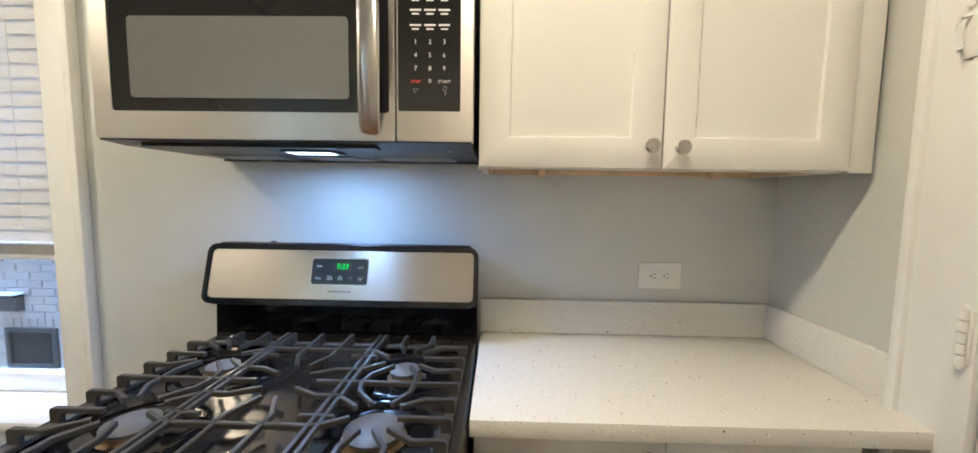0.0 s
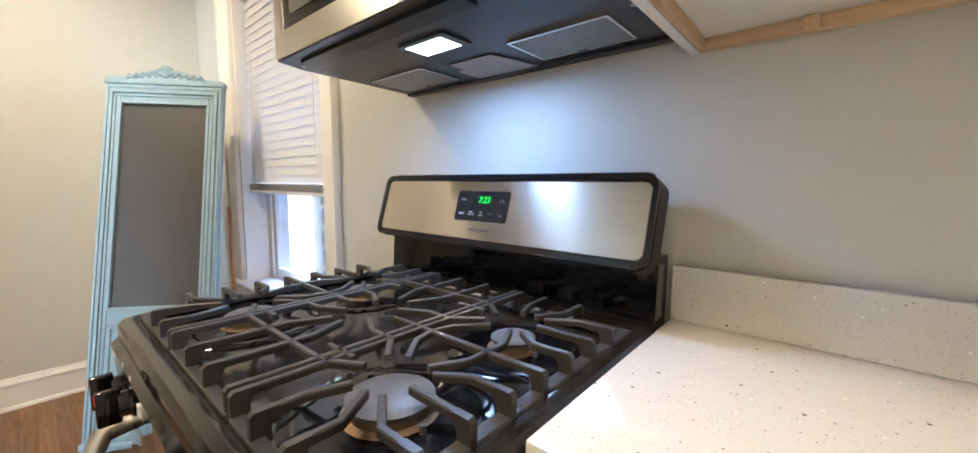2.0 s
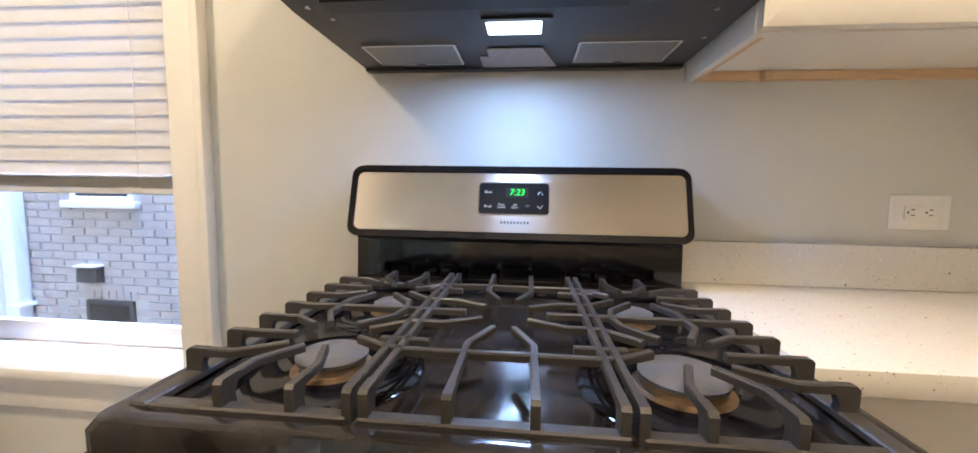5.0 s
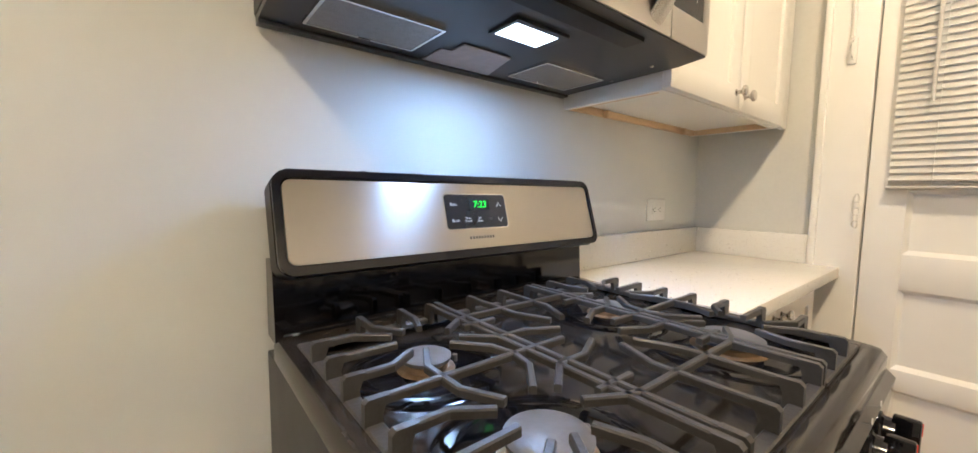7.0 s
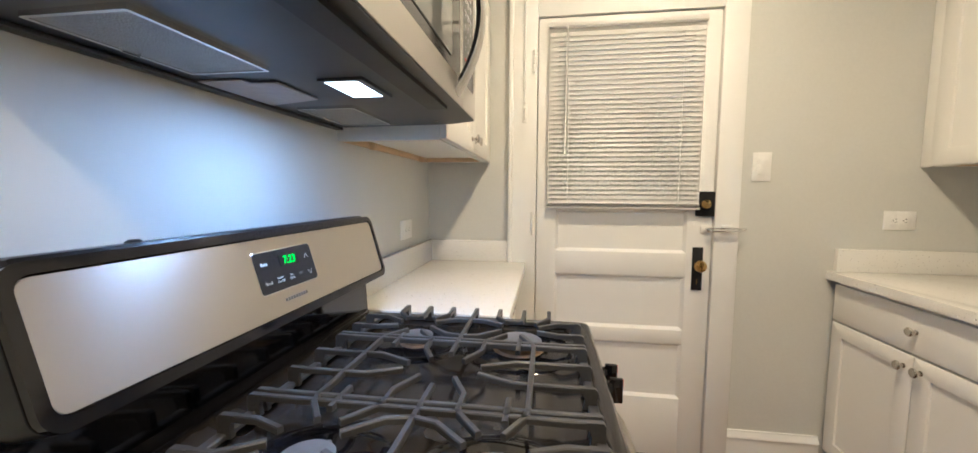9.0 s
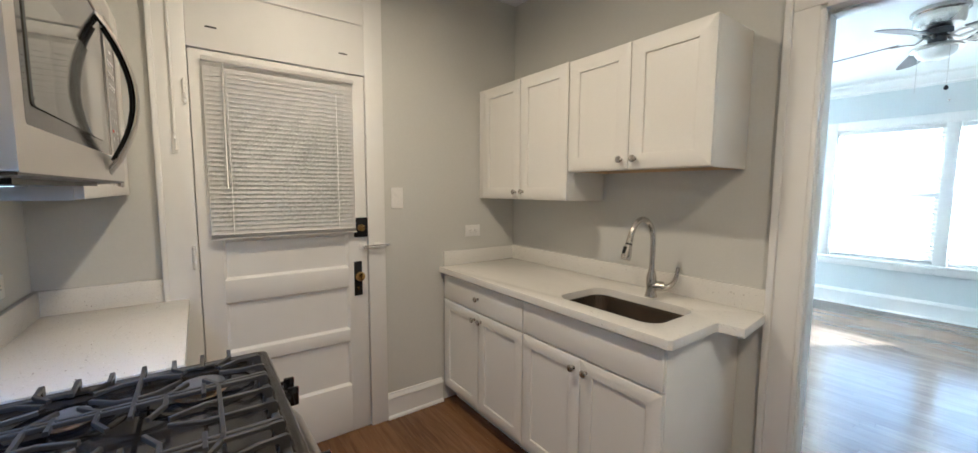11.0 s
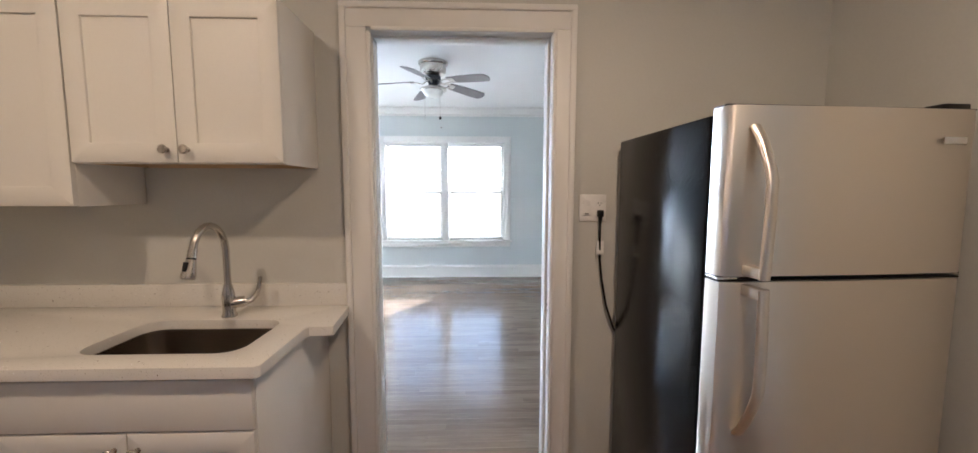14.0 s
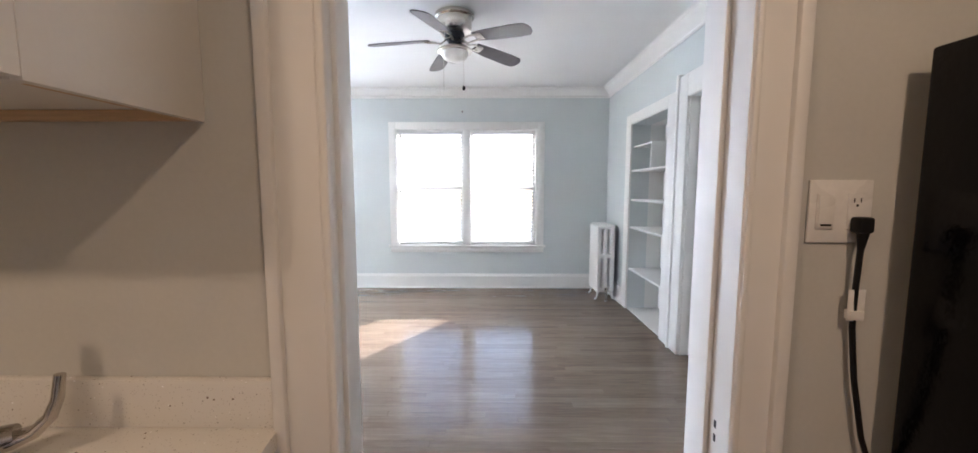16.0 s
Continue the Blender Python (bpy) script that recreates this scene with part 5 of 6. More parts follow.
        part("burner_mark", frame_loop(round_rect(kx - 0.036, kx - 0.018, 0.832, 0.850, 0.003, 2), round_rect(kx - 0.034, kx - 0.020, 0.834, 0.848, 0.002, 2), -0.6995, -0.697, "Y"), WHITE_INK, kp)
    d = part("oven_door", box(x0 + 0.003, x1 - 0.003, -0.685, -0.625, 0.215, 0.758, 0.006), ENAMEL, t, "glossy black oven door with a dark window")
    part("oven_window", box(x0 + 0.12, x1 - 0.12, -0.6875, -0.680, 0.33, 0.60, 0.002), GLASS_BLACK, d)
    part("oven_handle", merge(sweep([(x0 + 0.035, -0.685, 0.725), (x0 + 0.045, -0.725, 0.722), (x0 + 0.12, -0.748, 0.716), (CX, -0.756, 0.712), (x1 - 0.12, -0.748, 0.716), (x1 - 0.045, -0.725, 0.722), (x1 - 0.035, -0.685, 0.725)], 0.014, n=16)), STEEL_H, d, "bowed stainless handle")
    part("drawer", box(x0 + 0.003, x1 - 0.003, -0.68, -0.625, 0.06, 0.207, 0.006), ENAMEL, t)
    for fx in (x0 + 0.05, x1 - 0.05):
        for fy in (-0.58, -0.08):
            part("foot", turned([(0.018, 0), (0.018, 0.008), (0.008, 0.012), (0.008, 0.031)], (fx, fy, 0), n=14), BLACK, t)


def write(parent, name, text, matrix, size, material, shear=0.0, align="CENTER"):
    """Lettering with a little thickness, turned into a mesh; it stands upright and faces -y."""
    cu = bpy.data.curves.new(name, "FONT")
    cu.body, cu.size, cu.align_x, cu.extrude, cu.shear = text, size, align, 0.0001, shear
    cu.resolution_u = 2
    tmp = bpy.data.objects.new(name, cu)
    scene.collection.objects.link(tmp)
    me = bpy.data.meshes.new_from_object(tmp.evaluated_get(bpy.context.evaluated_depsgraph_get()))
    bpy.data.objects.remove(tmp)
    bm = bmesh.new()
    bm.from_mesh(me)
    bpy.data.meshes.remove(me)
    bm.transform(matrix @ Matrix.Rotation(radians(90), 4, "X"))
    return part(name, bm, material, parent)


def grates(t):
    """Three cast-iron grates; u to the east and v to the north of the cooktop's middle."""
    zt, w, h = 0.939, 0.0045, 0.0048

    def bar(pts, z=zt, ww=w, hh=h):
        return sweep([(CX + p[0], CY + p[1], z - (p[2] if len(p) > 2 else 0)) for p in pts], ww, hh, square=True)
    def plate(u0, u1, v0, v1):
        return box(CX + u0, CX + u1, CY + v0, CY + v1, 0.908, 0.9175, 0.002, 1)

    def fin(u, v, du, dv, l=0.030, wide=0.0046):
        """An upright fin at the end of a finger, sloping to the plate; (du, dv) is the way inwards."""
        bm = bmesh.new()
        a, c = Vector((CX + u, CY + v, 0)), Vector((du, dv, 0))
        side = Vector((-dv, du, 0)) * wide
        prof = [(-0.002, 0.910), (-0.002, zt + h * 0.2), (0.002, zt + h), (l * 0.8, zt + h), (l * 0.55, 0.924), (l * 0.62, 0.910)]
        rings = [[bm.verts.new(a + c * p + side * k + Vector((0, 0, z))) for p, z in prof] for k in (-1, 1)]
        n = len(prof)
        for i in range(n):
            bm.faces.new((rings[0][i], rings[0][(i + 1) % n], rings[1][(i + 1) % n], rings[1][i]))
        bm.faces.new(rings[0][::-1])
        bm.faces.new(rings[1])
        bmesh.ops.recalc_face_normals(bm, faces=bm.faces)
        return bm
    F, R = -0.256, 0.262
    for s in (-1, 1):
        b = [plate(min(s * 0.336, s * 0.356), max(s * 0.336, s * 0.356), F - 0.004, R + 0.004)]
        for v0, v1 in ((F - 0.004, F + 0.012), (R - 0.012, R + 0.004)):
            b.append(plate(min(s * 0.134, s * 0.336), max(s * 0.134, s * 0.336), v0, v1))
        b.append(bar([(s * 0.134, F + 0.002), (s * 0.134, R - 0.002)]))
        b.append(bar([(s * 0.350, 0), (s * 0.062, 0)]))
        for k in (-3, -2, -1, 0, 1, 2, 3):
            b.append(fin(s * 0.354, k * 0.062, -s, 0))
        for m, e in ((-1, F), (1, R)):
            b.append(bar([(s * 0.350, m * 0.062), (s * 0.296, m * 0.062), (s * 0.258, m * 0.088)]))
            b.append(bar([(s * 0.350, m * 0.124), (s * 0.262, m * 0.122)]))
            b.append(bar([(s * 0.350, m * 0.186), (s * 0.300, m * 0.186), (s * 0.254, m * 0.154)]))
            b.append(bar([(s * 0.264, 0), (s * 0.264, m * 0.034), (s * 0.240, m * 0.080)]))
            b.append(bar([(s * 0.156, 0), (s * 0.164, m * 0.036), (s * 0.202, m * 0.080)]))
            b.append(bar([(s * 0.262, e - m * 0.004), (s * 0.262, m * 0.205), (s * 0.232, m * 0.160)]))
            b.append(bar([(s * 0.190, e - m * 0.004), (s * 0.190, m * 0.205), (s * 0.206, m * 0.160)]))
            for u in (0.262, 0.190, 0.134):
                b.append(fin(s * u, e, 0, -m))
        part("side_grate", merge(*b), IRON, t, "grey cast-iron grate")
    b = []
    for s in (-1, 1):
        b.append(bar([(s * 0.118, F + 0.002), (s * 0.118, R - 0.002)]))
        b.append(bar([(-0.118, s * 0.158 + 0.0035), (0.118, s * 0.158 + 0.0035)]))
        for m, e in ((-1, F), (1, R)):
            b.append(bar([(s * 0.118, m * 0.158 + 0.0035), (s * 0.138, m * 0.152 + 0.0035), (s * 0.178, m * 0.126)]))
            b.append(bar([(s * 0.040, e - m * 0.004), (s * 0.040, m * 0.125), (s * 0.014, m * 0.066)]))
            b.append(bar([(s * 0.034, m * 0.030), (s * 0.084, m * 0.056), (s * 0.132, m * 0.056), (s * 0.178, m * 0.094)]))
            b.append(bar([(s * 0.088, m * 0.125), (s * 0.150, m * 0.125)]))
            for u in (0.040, 0.118):
                b.append(fin(s * u, e, 0, -m))
    for v0, v1 in ((F - 0.004, F + 0.012), (R - 0.012, R + 0.004)):
        b.append(plate(-0.124, 0.124, v0, v1))
    part("centre_grate", merge(*b), IRON, t, "grey cast-iron grate")


BURNER = surface("heat_stained_aluminium", (0.32, 0.23, 0.15), 0.45, 0.8, vary=0.3, scale=30)
CAP = surface("grey_burner_enamel", (0.12, 0.12, 0.128), 0.42, vary=0.15, scale=30, grain=120, bump=0.1)
STEEL_H = brushed("brushed_range_steel", (0.62, 0.59, 0.55), 0.30, (1.0, 260, 260), 0)
GREEN = glow("green_display", (0.10, 1.0, 0.05), 0.10)
WHITE_INK = surface("white_ink", (0.75, 0.75, 0.75), 0.5, bump=0)
GREY_INK = surface("grey_ink", (0.16, 0.16, 0.16), 0.5, bump=0)
RED_INK = surface("red_ink", (0.75, 0.06, 0.03), 0.5, bump=0)
range_cooker()


# ---- the microwave over the range ----
def microwave():
    x0, x1, yf, z0, z1 = -0.760, -0.004, -0.388, 1.428, 1.855
    t = thing("microwave_oven", (CX, -0.19, z0), "stainless over-the-range microwave oven with a bowed handle", "microwave")
    part("body", merge(box(x0 + 0.002, x1 - 0.002, -0.345, -0.002, z0 + 0.001, z1, 0.002)), UNDER_BLACK, t, "dark textured microwave case")
    part("top_vent", box(x0, x1, yf + 0.006, -0.345, 1.812, z1, 0.003), STEEL_H, t)
    # door with a dark glass window, and the control strip to its right
    zt = 1.808
    door = part("door", frame_loop(round_rect(x0, -0.156, z0 + 0.004, zt, 0.004, 2), round_rect(x0 + 0.036, -0.168, z0 + 0.058, zt - 0.03, 0.006, 2), yf, yf + 0.038, "Y"), STEEL_H, t, "stainless door frame")
    part("window_border", box(x0 + 0.0355, -0.1675, yf + 0.0025, yf + 0.030, z0 + 0.0575, zt - 0.0295), GLASS_BLACK, door)
    part("window", prism(round_rect(x0 + 0.075, -0.247, z0 + 0.084, 1.668, 0.008, 4), yf + 0.0005, yf + 0.0026, axis="Y"), MW_GLASS, door, "grey mesh-backed glass")
    pts = []
    for k in range(13):
        f = k / 12
        pts.append((-0.208 + 0.016 * math.sin(math.pi * f), yf + 0.004 - 0.054 * math.sin(math.pi * f) ** 0.85, 1.447 + 0.330 * f))
    part("handle", sweep(pts, [0.021] * 13, [0.0055] * 13, n=16, up=(0, 1, 0)), STEEL, door, "bowed stainless handle")
    part("handle_lining", sweep([(a, b + 0.0075, c) for a, b, c in pts[1:-1]], [0.017] * 11, [0.0045] * 11, n=16, up=(0, 1, 0)), BLACK, door, "black inner side of the handle")
    cp = part("control_strip", frame_loop(round_rect(-0.153, x1, z0 + 0.004, zt, 0.004, 2), round_rect(-0.150, x1 - 0.024, z0 + 0.062, zt - 0.008, 0.003, 2), yf, yf + 0.038, "Y"), STEEL_H, t)
    cg = part("control_glass", box(-0.1505, x1 - 0.0235, yf + 0.0015, yf + 0.030, z0 + 0.0615, zt - 0.0075), GLASS_BLACK, cp, "black keypad with white figures")
    rows = [(1.703, ("Popcorn", "Potato", "Beverage")), (1.678, ("Pizza", "Reheat", "Sensor")), (1.650, ("Power", "Defrost", "Timer")), (1.622, ("1", "2", "3")), (1.597, ("4", "5", "6")), (1.572, ("7", "8", "9")), (1.548, ("STOP", "0", "START"))]
    for z, words in rows:
        for x, wd in zip((-0.116, -0.088, -0.060), words):
            if z > 1.64:
                part("caption", merge(box(x - 0.011, x + 0.011, yf + 0.0009, yf + 0.0014, z + 0.001, z + 0.0045), box(x - 0.007, x + 0.007, yf + 0.0009, yf + 0.0014, z - 0.006, z - 0.003)), WHITE_INK, cg)
            else:
                write(cg, "lettering", wd, Matrix.Translation((x, yf + 0.0012, z - 0.004)), 0.0125 if len(wd) == 1 else 0.0085, RED_INK if wd == "STOP" else WHITE_INK)
    for z in (1.728, 1.752):
        part("caption", box(-0.10, -0.076, yf + 0.0009, yf + 0.0014, z, z + 0.004), WHITE_INK, cg)
    part("mark", merge(sweep([(-0.121, yf + 0.0012, 1.533), (-0.116, yf + 0.0012, 1.524), (-0.111, yf + 0.0012, 1.533), (-0.121, yf + 0.0012, 1.533)], 0.0005, n=4)), WHITE_INK, cg)
    part("mark", sweep([(-0.0575, yf + 0.0012, 1.522), (-0.0575, yf + 0.0012, 1.528), (-0.063, yf + 0.0012, 1.533), (-0.060, yf + 0.0012, 1.539), (-0.055, yf + 0.0012, 1.537), (-0.0575, yf + 0.0012, 1.528)], 0.0005, n=4), WHITE_INK, cg)
    # underside: sloping front lip, air slot, two filters, lamp lens and a paper label
    zb = z0 + 0.003
    under = part("underside", merge(prism([(yf + 0.002, z0 + 0.004), (yf + 0.002, z0 + 0.001), (-0.33, zb - 0.008), (-0.004, zb - 0.012), (-0.004, zb), (-0.33, zb)], x0 + 0.004, x1 - 0.004, axis="X"),
                                    box(x0 + 0.004, x1 - 0.004, -0.026, -0.004, zb - 0.018, zb - 0.012, 0.001)), UNDER, t, "dark grey painted underside")
    zu = zb - 0.0105
    part("air_slot", box(x0 + 0.07, x1 - 0.20, -0.365, -0.325, zb - 0.0115, zb - 0.004), BLACK, under)
    for fx0, fx1 in ((-0.700, -0.505), (-0.262, -0.067)):
        f = part("grease_filter", frame_loop(round_rect(fx0, fx1, -0.185, -0.060, 0.004, 2), round_rect(fx0 + 0.005, fx1 - 0.005, -0.180, -0.065, 0.003, 2), zu - 0.006, zu + 0.002), CHROME, under, "aluminium mesh grease filter")
        part("mesh", box(fx0 + 0.004, fx1 - 0.004, -0.181, -0.064, zu - 0.0045, zu + 0.001), MESH, f)
        part("tab", sweep([((fx0 + fx1) / 2 - 0.012, -0.072, zu - 0.005), ((fx0 + fx1) / 2 - 0.010, -0.072, zu - 0.009), ((fx0 + fx1) / 2 + 0.010, -0.072, zu - 0.009), ((fx0 + fx1) / 2 + 0.012, -0.072, zu - 0.005)], 0.0015, n=6), CHROME, f)
    part("label", prism([(-0.465, -0.030), (-0.295, -0.030), (-0.330, -0.150), (-0.445, -0.150), (-0.445, -0.105), (-0.465, -0.105)], zu - 0.004, zu - 0.002), PAPER, under, "faded printed paper label")
    part("lamp_recess", frame_loop(round_rect(-0.442, -0.318, -0.292, -0.215, 0.004, 2), round_rect(-0.434, -0.336, -0.280, -0.224, 0.003, 2), zu - 0.003, zu + 0.002), UNDER, under)
    g = part("lamp_lens", box(-0.434, -0.336, -0.280, -0.224, zu - 0.0035, zu + 0.002, 0.001), HOOD_LIGHT, under, "lit white cooktop lamp lens")
    for sx, sy in ((-0.70, -0.30), (-0.06, -0.30), (-0.25, -0.335), (-0.50, -0.335), (-0.72, -0.345), (-0.03, -0.18)):
        part("screw", turned([(0.005, 0), (0.0045, -0.002), (0, -0.0025)], (sx, sy, zu + 0.0015), n=10), NICKEL, under)


UNDER_BLACK = surface("black_textured_metal", (0.014, 0.014, 0.016), 0.4, grain=160, bump=0.5)
MW_GLASS = surface("grey_mesh_glass", (0.16, 0.165, 0.16), 0.035, vary=0.04, bump=0.0, rvary=0.01)
MESH = surface("aluminium_mesh", (0.32, 0.31, 0.29), 0.45, 0.9, vary=0.25, scale=60, grain=420, bump=1.0)
PAPER = surface("faded_paper_label", (0.42, 0.38, 0.37), 0.6, vary=0.1, scale=40, bump=0)
HOOD_LIGHT = glow("lit_lamp_lens", (0.82, 0.92, 1.0), 0.6)
microwave()


# ---- the fridge ----
def fridge():
    t = thing("refrigerator", (0, 0, 0), "black-sided top-freezer refrigerator with brushed stainless doors", "refrigerator")
    w, body, door = 0.735, 0.60, 0.075
    # local: x 0 at the doorway side, growing away from it to the west; y 0 at the front of the case, towards the wall negative
    part("case", merge(box(-w, 0, -body, 0, 0.03, 1.625, 0.006), box(-w + 0.02, -0.02, 0.0, 0.01, 0.03, 0.10, 0.002)), FRIDGE_SIDE, t)
    for nm, z0, z1 in (("freezer_door", 1.188, 1.640), ("fridge_door", 0.105, 1.172)):
        out = [(-w, 0.012)] + [(-w + 0.0, door - 0.03), (-w + 0.006, door - 0.012), (-w + 0.022, door - 0.002), (-w * 0.5, door + 0.004), (-0.022, door - 0.002), (-0.006, door - 0.012), (0.0, door - 0.03), (0.0, 0.012)]
        d = part(nm, prism(out, z0, z1), STEEL_V, t, "brushed stainless door")
        bmg = box(-w + 0.012, -0.012, 0.0, 0.013, z0 + 0.005, z1 - 0.005)
        part("gasket", bmg, BLACK, d)
        for ze in (z0 - 0.002, z1 + 0.002):
            part("edge_trim", box(-w + 0.002, -0.002, 0.013, door - 0.012, ze - 0.0022, ze + 0.0022, 0.001), BLACK, d)
        hx = -0.072
        ha, hb = (1.192, 1.585) if nm[1] == "r" and nm[2] == "e" else (0.745, 1.168)
        pts = []
        for k in range(15):
            f = k / 14
            g = 1 - f if nm == "freezer_door" else f
            pts.append((hx - 0.006 * math.sin(math.pi * f), door + 0.002 + 0.062 * min(1, 3.0 * g) ** 0.75, ha + (hb - ha) * f))
        ze = ha if nm == "freezer_door" else hb - 0.03
        part("handle_foot", box(hx - 0.013, hx + 0.013, door, door + 0.060, ze, ze + 0.03, 0.004), STEEL_V, d)
        part("handle", sweep(pts, [0.0155] * 15, [0.009] * 15, n=14, up=(0, 1, 0)), STEEL_V, d, "bowed stainless handle")
    part("hinge_cover", box(-w + 0.01, -w + 0.09, 0.0, 0.055, 1.644, 1.660, 0.004), BLACK, t)
    part("hinge_plate", merge(box(-0.06, -0.004, 0.0, 0.060, 1.176, 1.184, 0.001)), CHROME, t)
    part("badge", box(-w + 0.045, -w + 0.115, door + 0.0015, door + 0.0045, 1.545, 1.565, 0.002), CHROME, t, "small steel maker's plate")
    part("grille", box(-w + 0.01, -0.01, 0.005, 0.04, 0.02, 0.095, 0.004), BLACK, t)
    for fx in (-w + 0.05, -0.05):
        for fy in (-0.55, -0.05):
            part("foot", turned([(0.02, 0), (0.02, 0.012), (0.01, 0.014), (0.01, 0.032)], (fx, fy, 0), n=12), BLACK, t)
    t.matrix_basis = pose(-1.990, -1.770, 0, 0, 0, 3)
    return t


fridge()


# ---- the leaning mirror ----
def mirror():
    w, h = 0.492, 1.645
    t = thing("standing_mirror", (0, 0, 0), "pale blue distressed standing mirror frame with carved crest and dark panel", "mirror")
    # local: x across, z up its face, -y the way it faces
    f, d = 0.062, 0.03
    part("frame", merge(box(-w / 2, -w / 2 + f, 0, d, 0.04, h, 0.004), box(w / 2 - f, w / 2, 0, d, 0.04, h, 0.004), box(-w / 2 + f, w / 2 - f, 0, d, h - 0.085, h, 0.004), box(-w / 2 + f, w / 2 - f, 0, d, 0.04, 0.12, 0.004), box(-w / 2 + f, w / 2 - f, 0, d, 0.545, 0.615, 0.004),
                        box(-w / 2 - 0.004, w / 2 + 0.004, -0.012, d, 0.030, 0.060, 0.006)), BLUE, t)
    # an arched board with round shoulders closes the top, and two stepped beads run round the frame
    part("top_board", prism([(-w / 2 - 0.006, h), (-w / 2 - 0.006, h + 0.018), (-w / 2 + 0.006, h + 0.030), (-0.15, h + 0.034), (-0.09, h + 0.048), (0, h + 0.055), (0.09, h + 0.048), (0.15, h + 0.034), (w / 2 - 0.006, h + 0.030), (w / 2 + 0.006, h + 0.018), (w / 2 + 0.006, h)], -0.006, d - 0.002, 0.003, axis="Y"), BLUE, t)
    for k, (ins, wd, out) in enumerate(((0.006, 0.009, 0.005), (0.022, 0.012, 0.008), (0.041, 0.006, 0.005))):
        rect = lambda q, top: [(-w / 2 + q, 0.07 + q * 0.2), (w / 2 - q, 0.07 + q * 0.2), (w / 2 - q, h - q * top), (-w / 2 + q, h - q * top)]
        part("moulding", frame_loop(rect(ins, 1.25), rect(ins + wd, 1.25), -out, 0.001, "Y"), BLUE, t)
    part("lower_panel", merge(box(-w / 2 + f - 0.005, w / 2 - f + 0.005, 0.012, 0.022, 0.115, 0.55), frame_loop([(-w / 2 + f, 0.12), (w / 2 - f, 0.12), (w / 2 - f, 0.545), (-w / 2 + f, 0.545)], [(-w / 2 + f + 0.016, 0.136), (w / 2 - f - 0.016, 0.136), (w / 2 - f - 0.016, 0.529), (-w / 2 + f + 0.016, 0.529)], 0.004, 0.013, "Y")), BLUE, t)
    part("bead", frame_loop([(-w / 2 + f - 0.004, 0.611), (w / 2 - f + 0.004, 0.611), (w / 2 - f + 0.004, h - 0.081), (-w / 2 + f - 0.004, h - 0.081)], [(-w / 2 + f + 0.007, 0.622), (w / 2 - f - 0.007, 0.622), (w / 2 - f - 0.007, h - 0.092), (-w / 2 + f + 0.007, h - 0.092)], -0.004, 0.012, "Y"), BLUE, t)
    part("panel", box(-w / 2 + f, w / 2 - f, 0.010, 0.014, 0.615, h - 0.085), PANEL, t, "dark grey satin panel")
    # scrolled foot board
    pts = [(-w / 2, 0.045), (-w / 2, 0.0), (-w / 2 + 0.07, 0.0), (-w / 2 + 0.085, 0.012), (-w / 2 + 0.12, 0.020), (-0.04, 0.026), (0, 0.014), (0.04, 0.026), (w / 2 - 0.12, 0.020), (w / 2 - 0.085, 0.012), (w / 2 - 0.07, 0.0), (w / 2, 0.0), (w / 2, 0.045)]
    part("foot_board", prism(pts, 0.0, d, axis="Y"), BLUE, t)
    # carved crest: scrolls and leaves round a shell
    bms = []
    for s in (-1, 1):
        for k in range(5):
            u = 0.03 + k * 0.027
            a = radians(20 + 28 * k)
            zc = h + 0.040 - 0.005 * k
            bms.append(sweep([(s * u, 0.004, h + 0.012), (s * (u + 0.012), -0.006, zc - 0.006), (s * (u + 0.004), -0.010, zc + 0.004), (s * (u - 0.008), -0.004, zc - 0.004)], [0.008, 0.009, 0.006, 0.003], n=8, up=(0, 1, 0)))
        bms.append(sweep([(s * 0.02, 0, h + 0.045), (s * 0.06, -0.004, h + 0.038), (s * 0.10, -0.004, h + 0.026), (s * 0.145, 0, h + 0.014), (s * 0.165, 0, h + 0.018)], [0.012, 0.010, 0.008, 0.006, 0.004], n=8, up=(0, 1, 0)))
    for k in range(7):
        a = radians(30 + 20 * k)
        bms.append(sweep([(0, -0.006, h + 0.02), (0.028 * math.cos(a), -0.012, h + 0.02 + 0.030 * math.sin(a)), (0.040 * math.cos(a), -0.004, h + 0.02 + 0.052 * math.sin(a))], [0.004, 0.008, 0.004], n=8, up=(0, 1, 0)))
    bms.append(prism([(-0.17, h + 0.008), (0.17, h + 0.008), (0.12, h + 0.022), (0.05, h + 0.045), (0, h + 0.058), (-0.05, h + 0.045), (-0.12, h + 0.022)], 0.006, 0.018, axis="Y"))
    bm = merge(*bms)
    for v in bm.verts:
        v.co.z = h + 0.012 + (v.co.z - h) * 1.15
        v.co.x *= 1.05
    part("crest", bm, BLUE, t, "carved floral crest")
    t.matrix_basis = pose(-1.936, -0.530, 0, 0, 0, 50) @ pose(0, 0, 0, -12.0, 0, 0)
    return t


PANEL = surface("dark_grey_satin_panel", (0.050, 0.045, 0.040), 0.5, vary=0.02, scale=2, grain=90, bump=0, rvary=0.01)
mirror()
st = thing("wooden_stick", (-1.80, -0.06, 0), "thin bare wooden stick leaning in the window corner", "stick")
STICK = surface("orange_pine", (0.50, 0.22, 0.07), 0.5, vary=0.1, scale=6, stretch=(1, 1, 0.1))
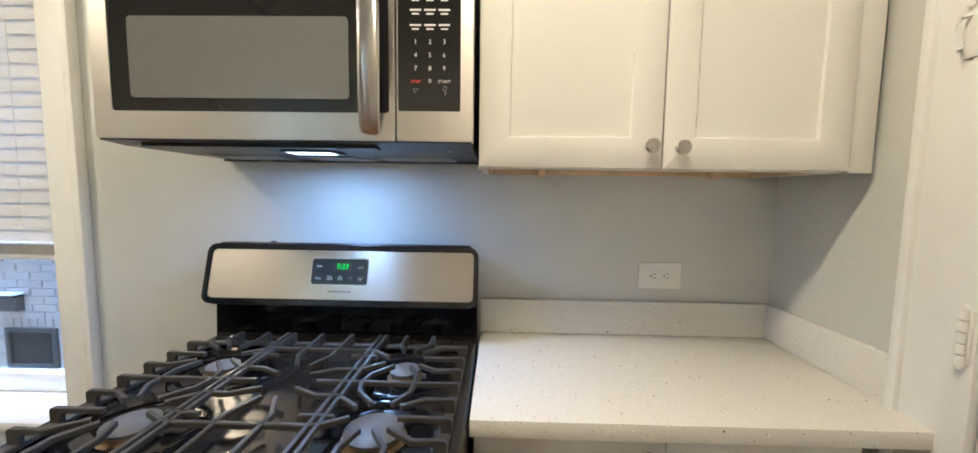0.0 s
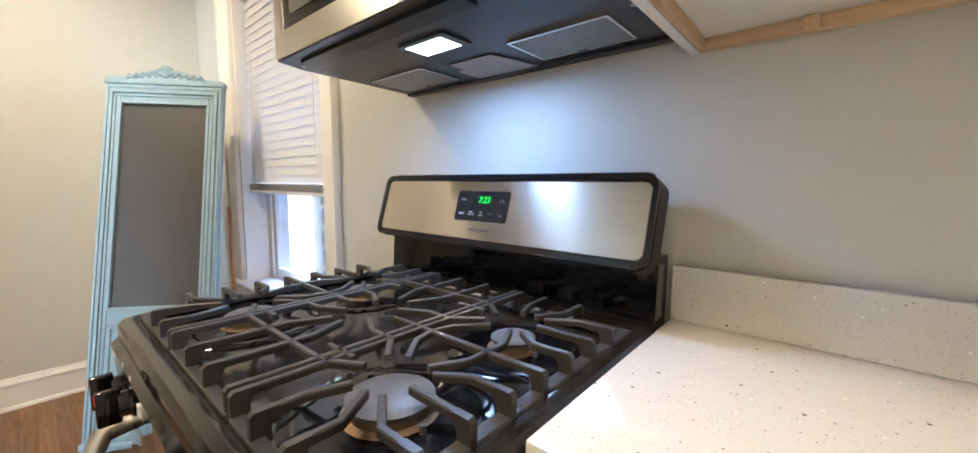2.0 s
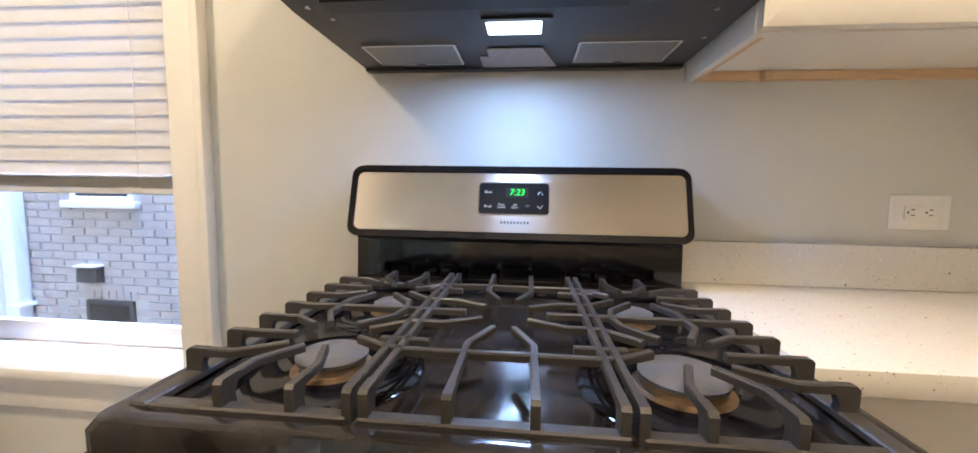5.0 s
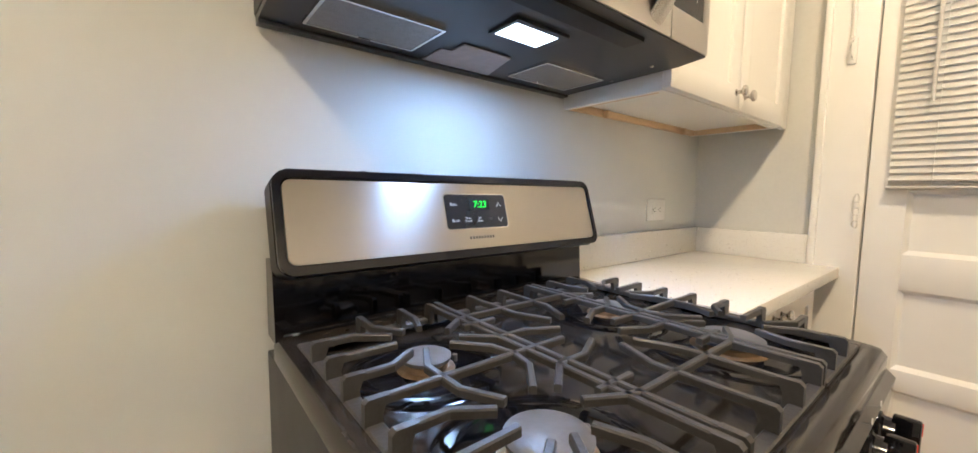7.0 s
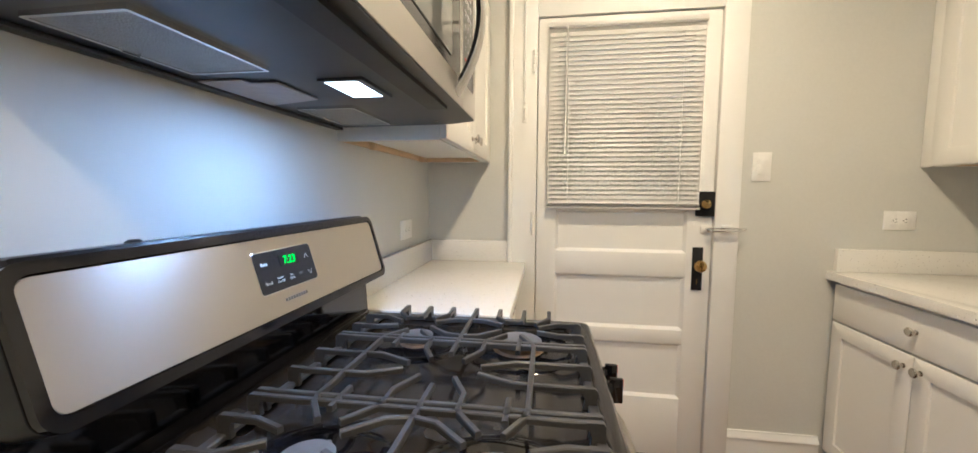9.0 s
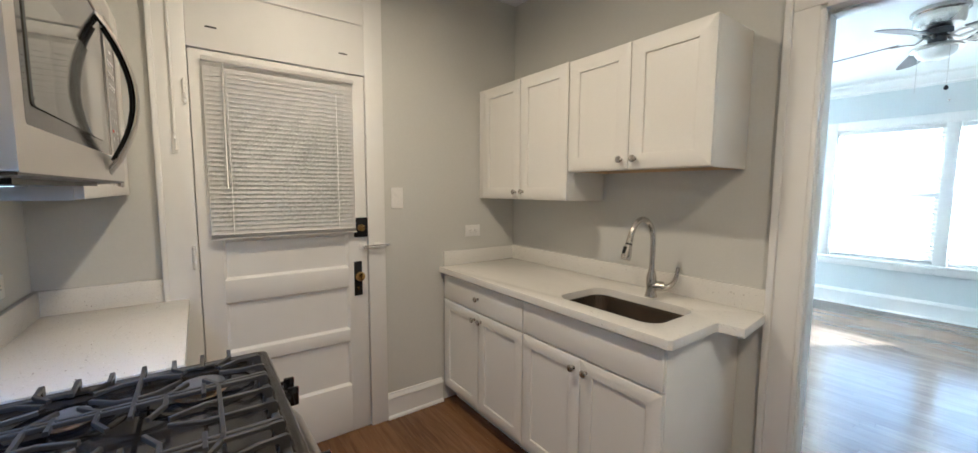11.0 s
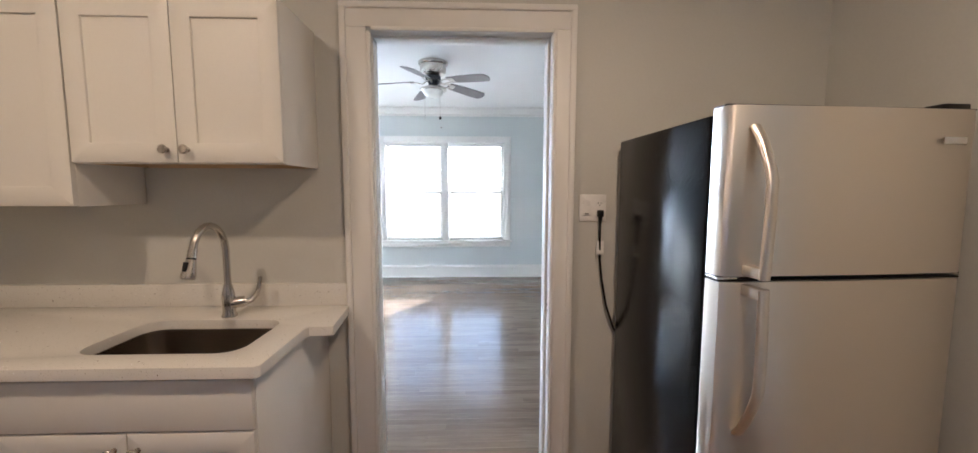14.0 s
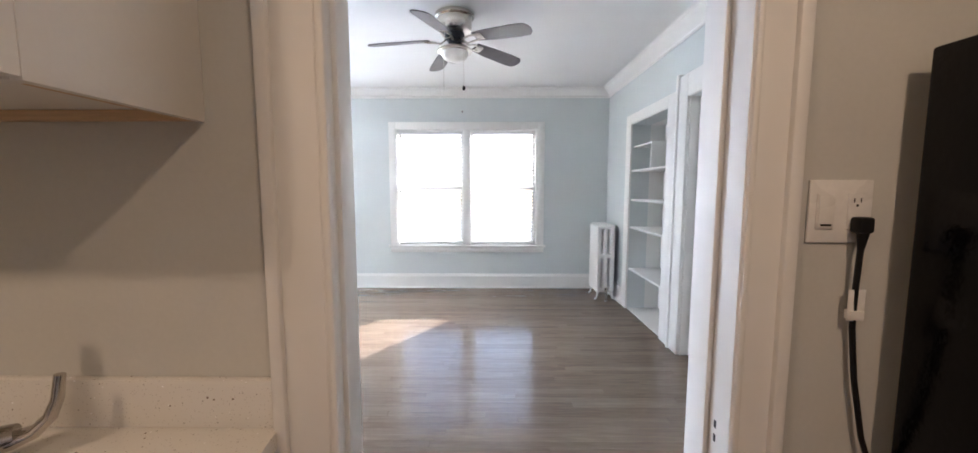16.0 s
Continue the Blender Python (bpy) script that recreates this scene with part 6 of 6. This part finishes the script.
part("shaft", sweep([(-2.03, -0.14, 0.010), (-2.338, -0.045, 1.02)], 0.010, 0.007, square=True, up=(0, 1, 0)), STICK, st)


# ---- the floors, last: strip boards along x ----
def plank_mesh(length, width, material):
    g, c, t = 0.0002, 0.0005, 0.0
    v, f = [], []
    for z, e in ((-0.02, g), (t - c, g), (t, g + c)):
        v += [(e, e, z), (length - e, e, z), (length - e, width - e, z), (e, width - e, z)]
    for k in (0, 4):
        for a in range(4):
            b = (a + 1) % 4
            f.append((k + a, k + b, k + 4 + b, k + 4 + a))
    f.append((8, 9, 10, 11))
    me = bpy.data.meshes.new("floor_board")
    me.from_pydata(v, [], f)
    me.materials.append(material)
    return me


def floor(name, x0, x1, y0, y1, width, material, seed, nearest, limit):
    """Boards in a few lengths that share their meshes; up to `limit` rows' boards with y over `nearest` are parts, the others one mesh."""
    rnd = random.Random(seed)
    slab = fixed(name, box(x0, x1, y0, y1, -0.03, -0.0205), MORTAR)
    lengths = [0.6, 0.9, 1.2, 1.5, 1.8]
    meshes = {}
    rest_v, rest_f, made = [], [], 0
    y = y0
    rows = []
    while y < y1 - 0.01:
        rows.append(y)
        y += width
    for y in reversed(rows):
        w = min(width, y1 - y)
        x = x0
        first = True
        while x < x1 - 0.02:
            l = rnd.choice(lengths) * (rnd.choice((0.33, 0.5, 0.8, 1)) if first else 1)
            first = False
            l = round(min(l, x1 - x), 3)
            if x1 - x - l < 0.2:
                l = round(x1 - x, 3)
            if y >= nearest and made < limit:
                key = (l, round(w, 4))
                if key not in meshes:
                    meshes[key] = plank_mesh(l, w, material)
                ob = new("floor_board", meshes[key])
                ob.location = (x, y, rnd.uniform(-0.0002, 0))
                ob.parent = slab
                made += 1
            else:
                k = len(rest_v)
                me = plank_mesh(l, w, material)
                rest_v += [(v.co.x + x, v.co.y + y, v.co.z) for v in me.vertices]
                rest_f += [tuple(i + k for i in p.vertices) for p in me.polygons]
                bpy.data.meshes.remove(me)
            x += l
    if rest_v:
        me = bpy.data.meshes.new("floor_boards")
        me.from_pydata(rest_v, [], rest_f)
        me.materials.append(material)
        ob = new("floor_boards", me)
        ob.parent = slab
        tagged(ob, kind="stuff")


floor("floor_kitchen", XW, XE + 0.03, YS - WT / 2, 0, 0.057, OAK_K, 3, -9, 300)
floor("floor_living", LX - 0.40, 1.6, LY, YS - WT / 2, 0.057, OAK_L, 4, -6.2, 290)
fixed("floor_living_east", box(1.6, LXE, LY, YS - WT / 2, -0.02, -0.0005), OAK_L)
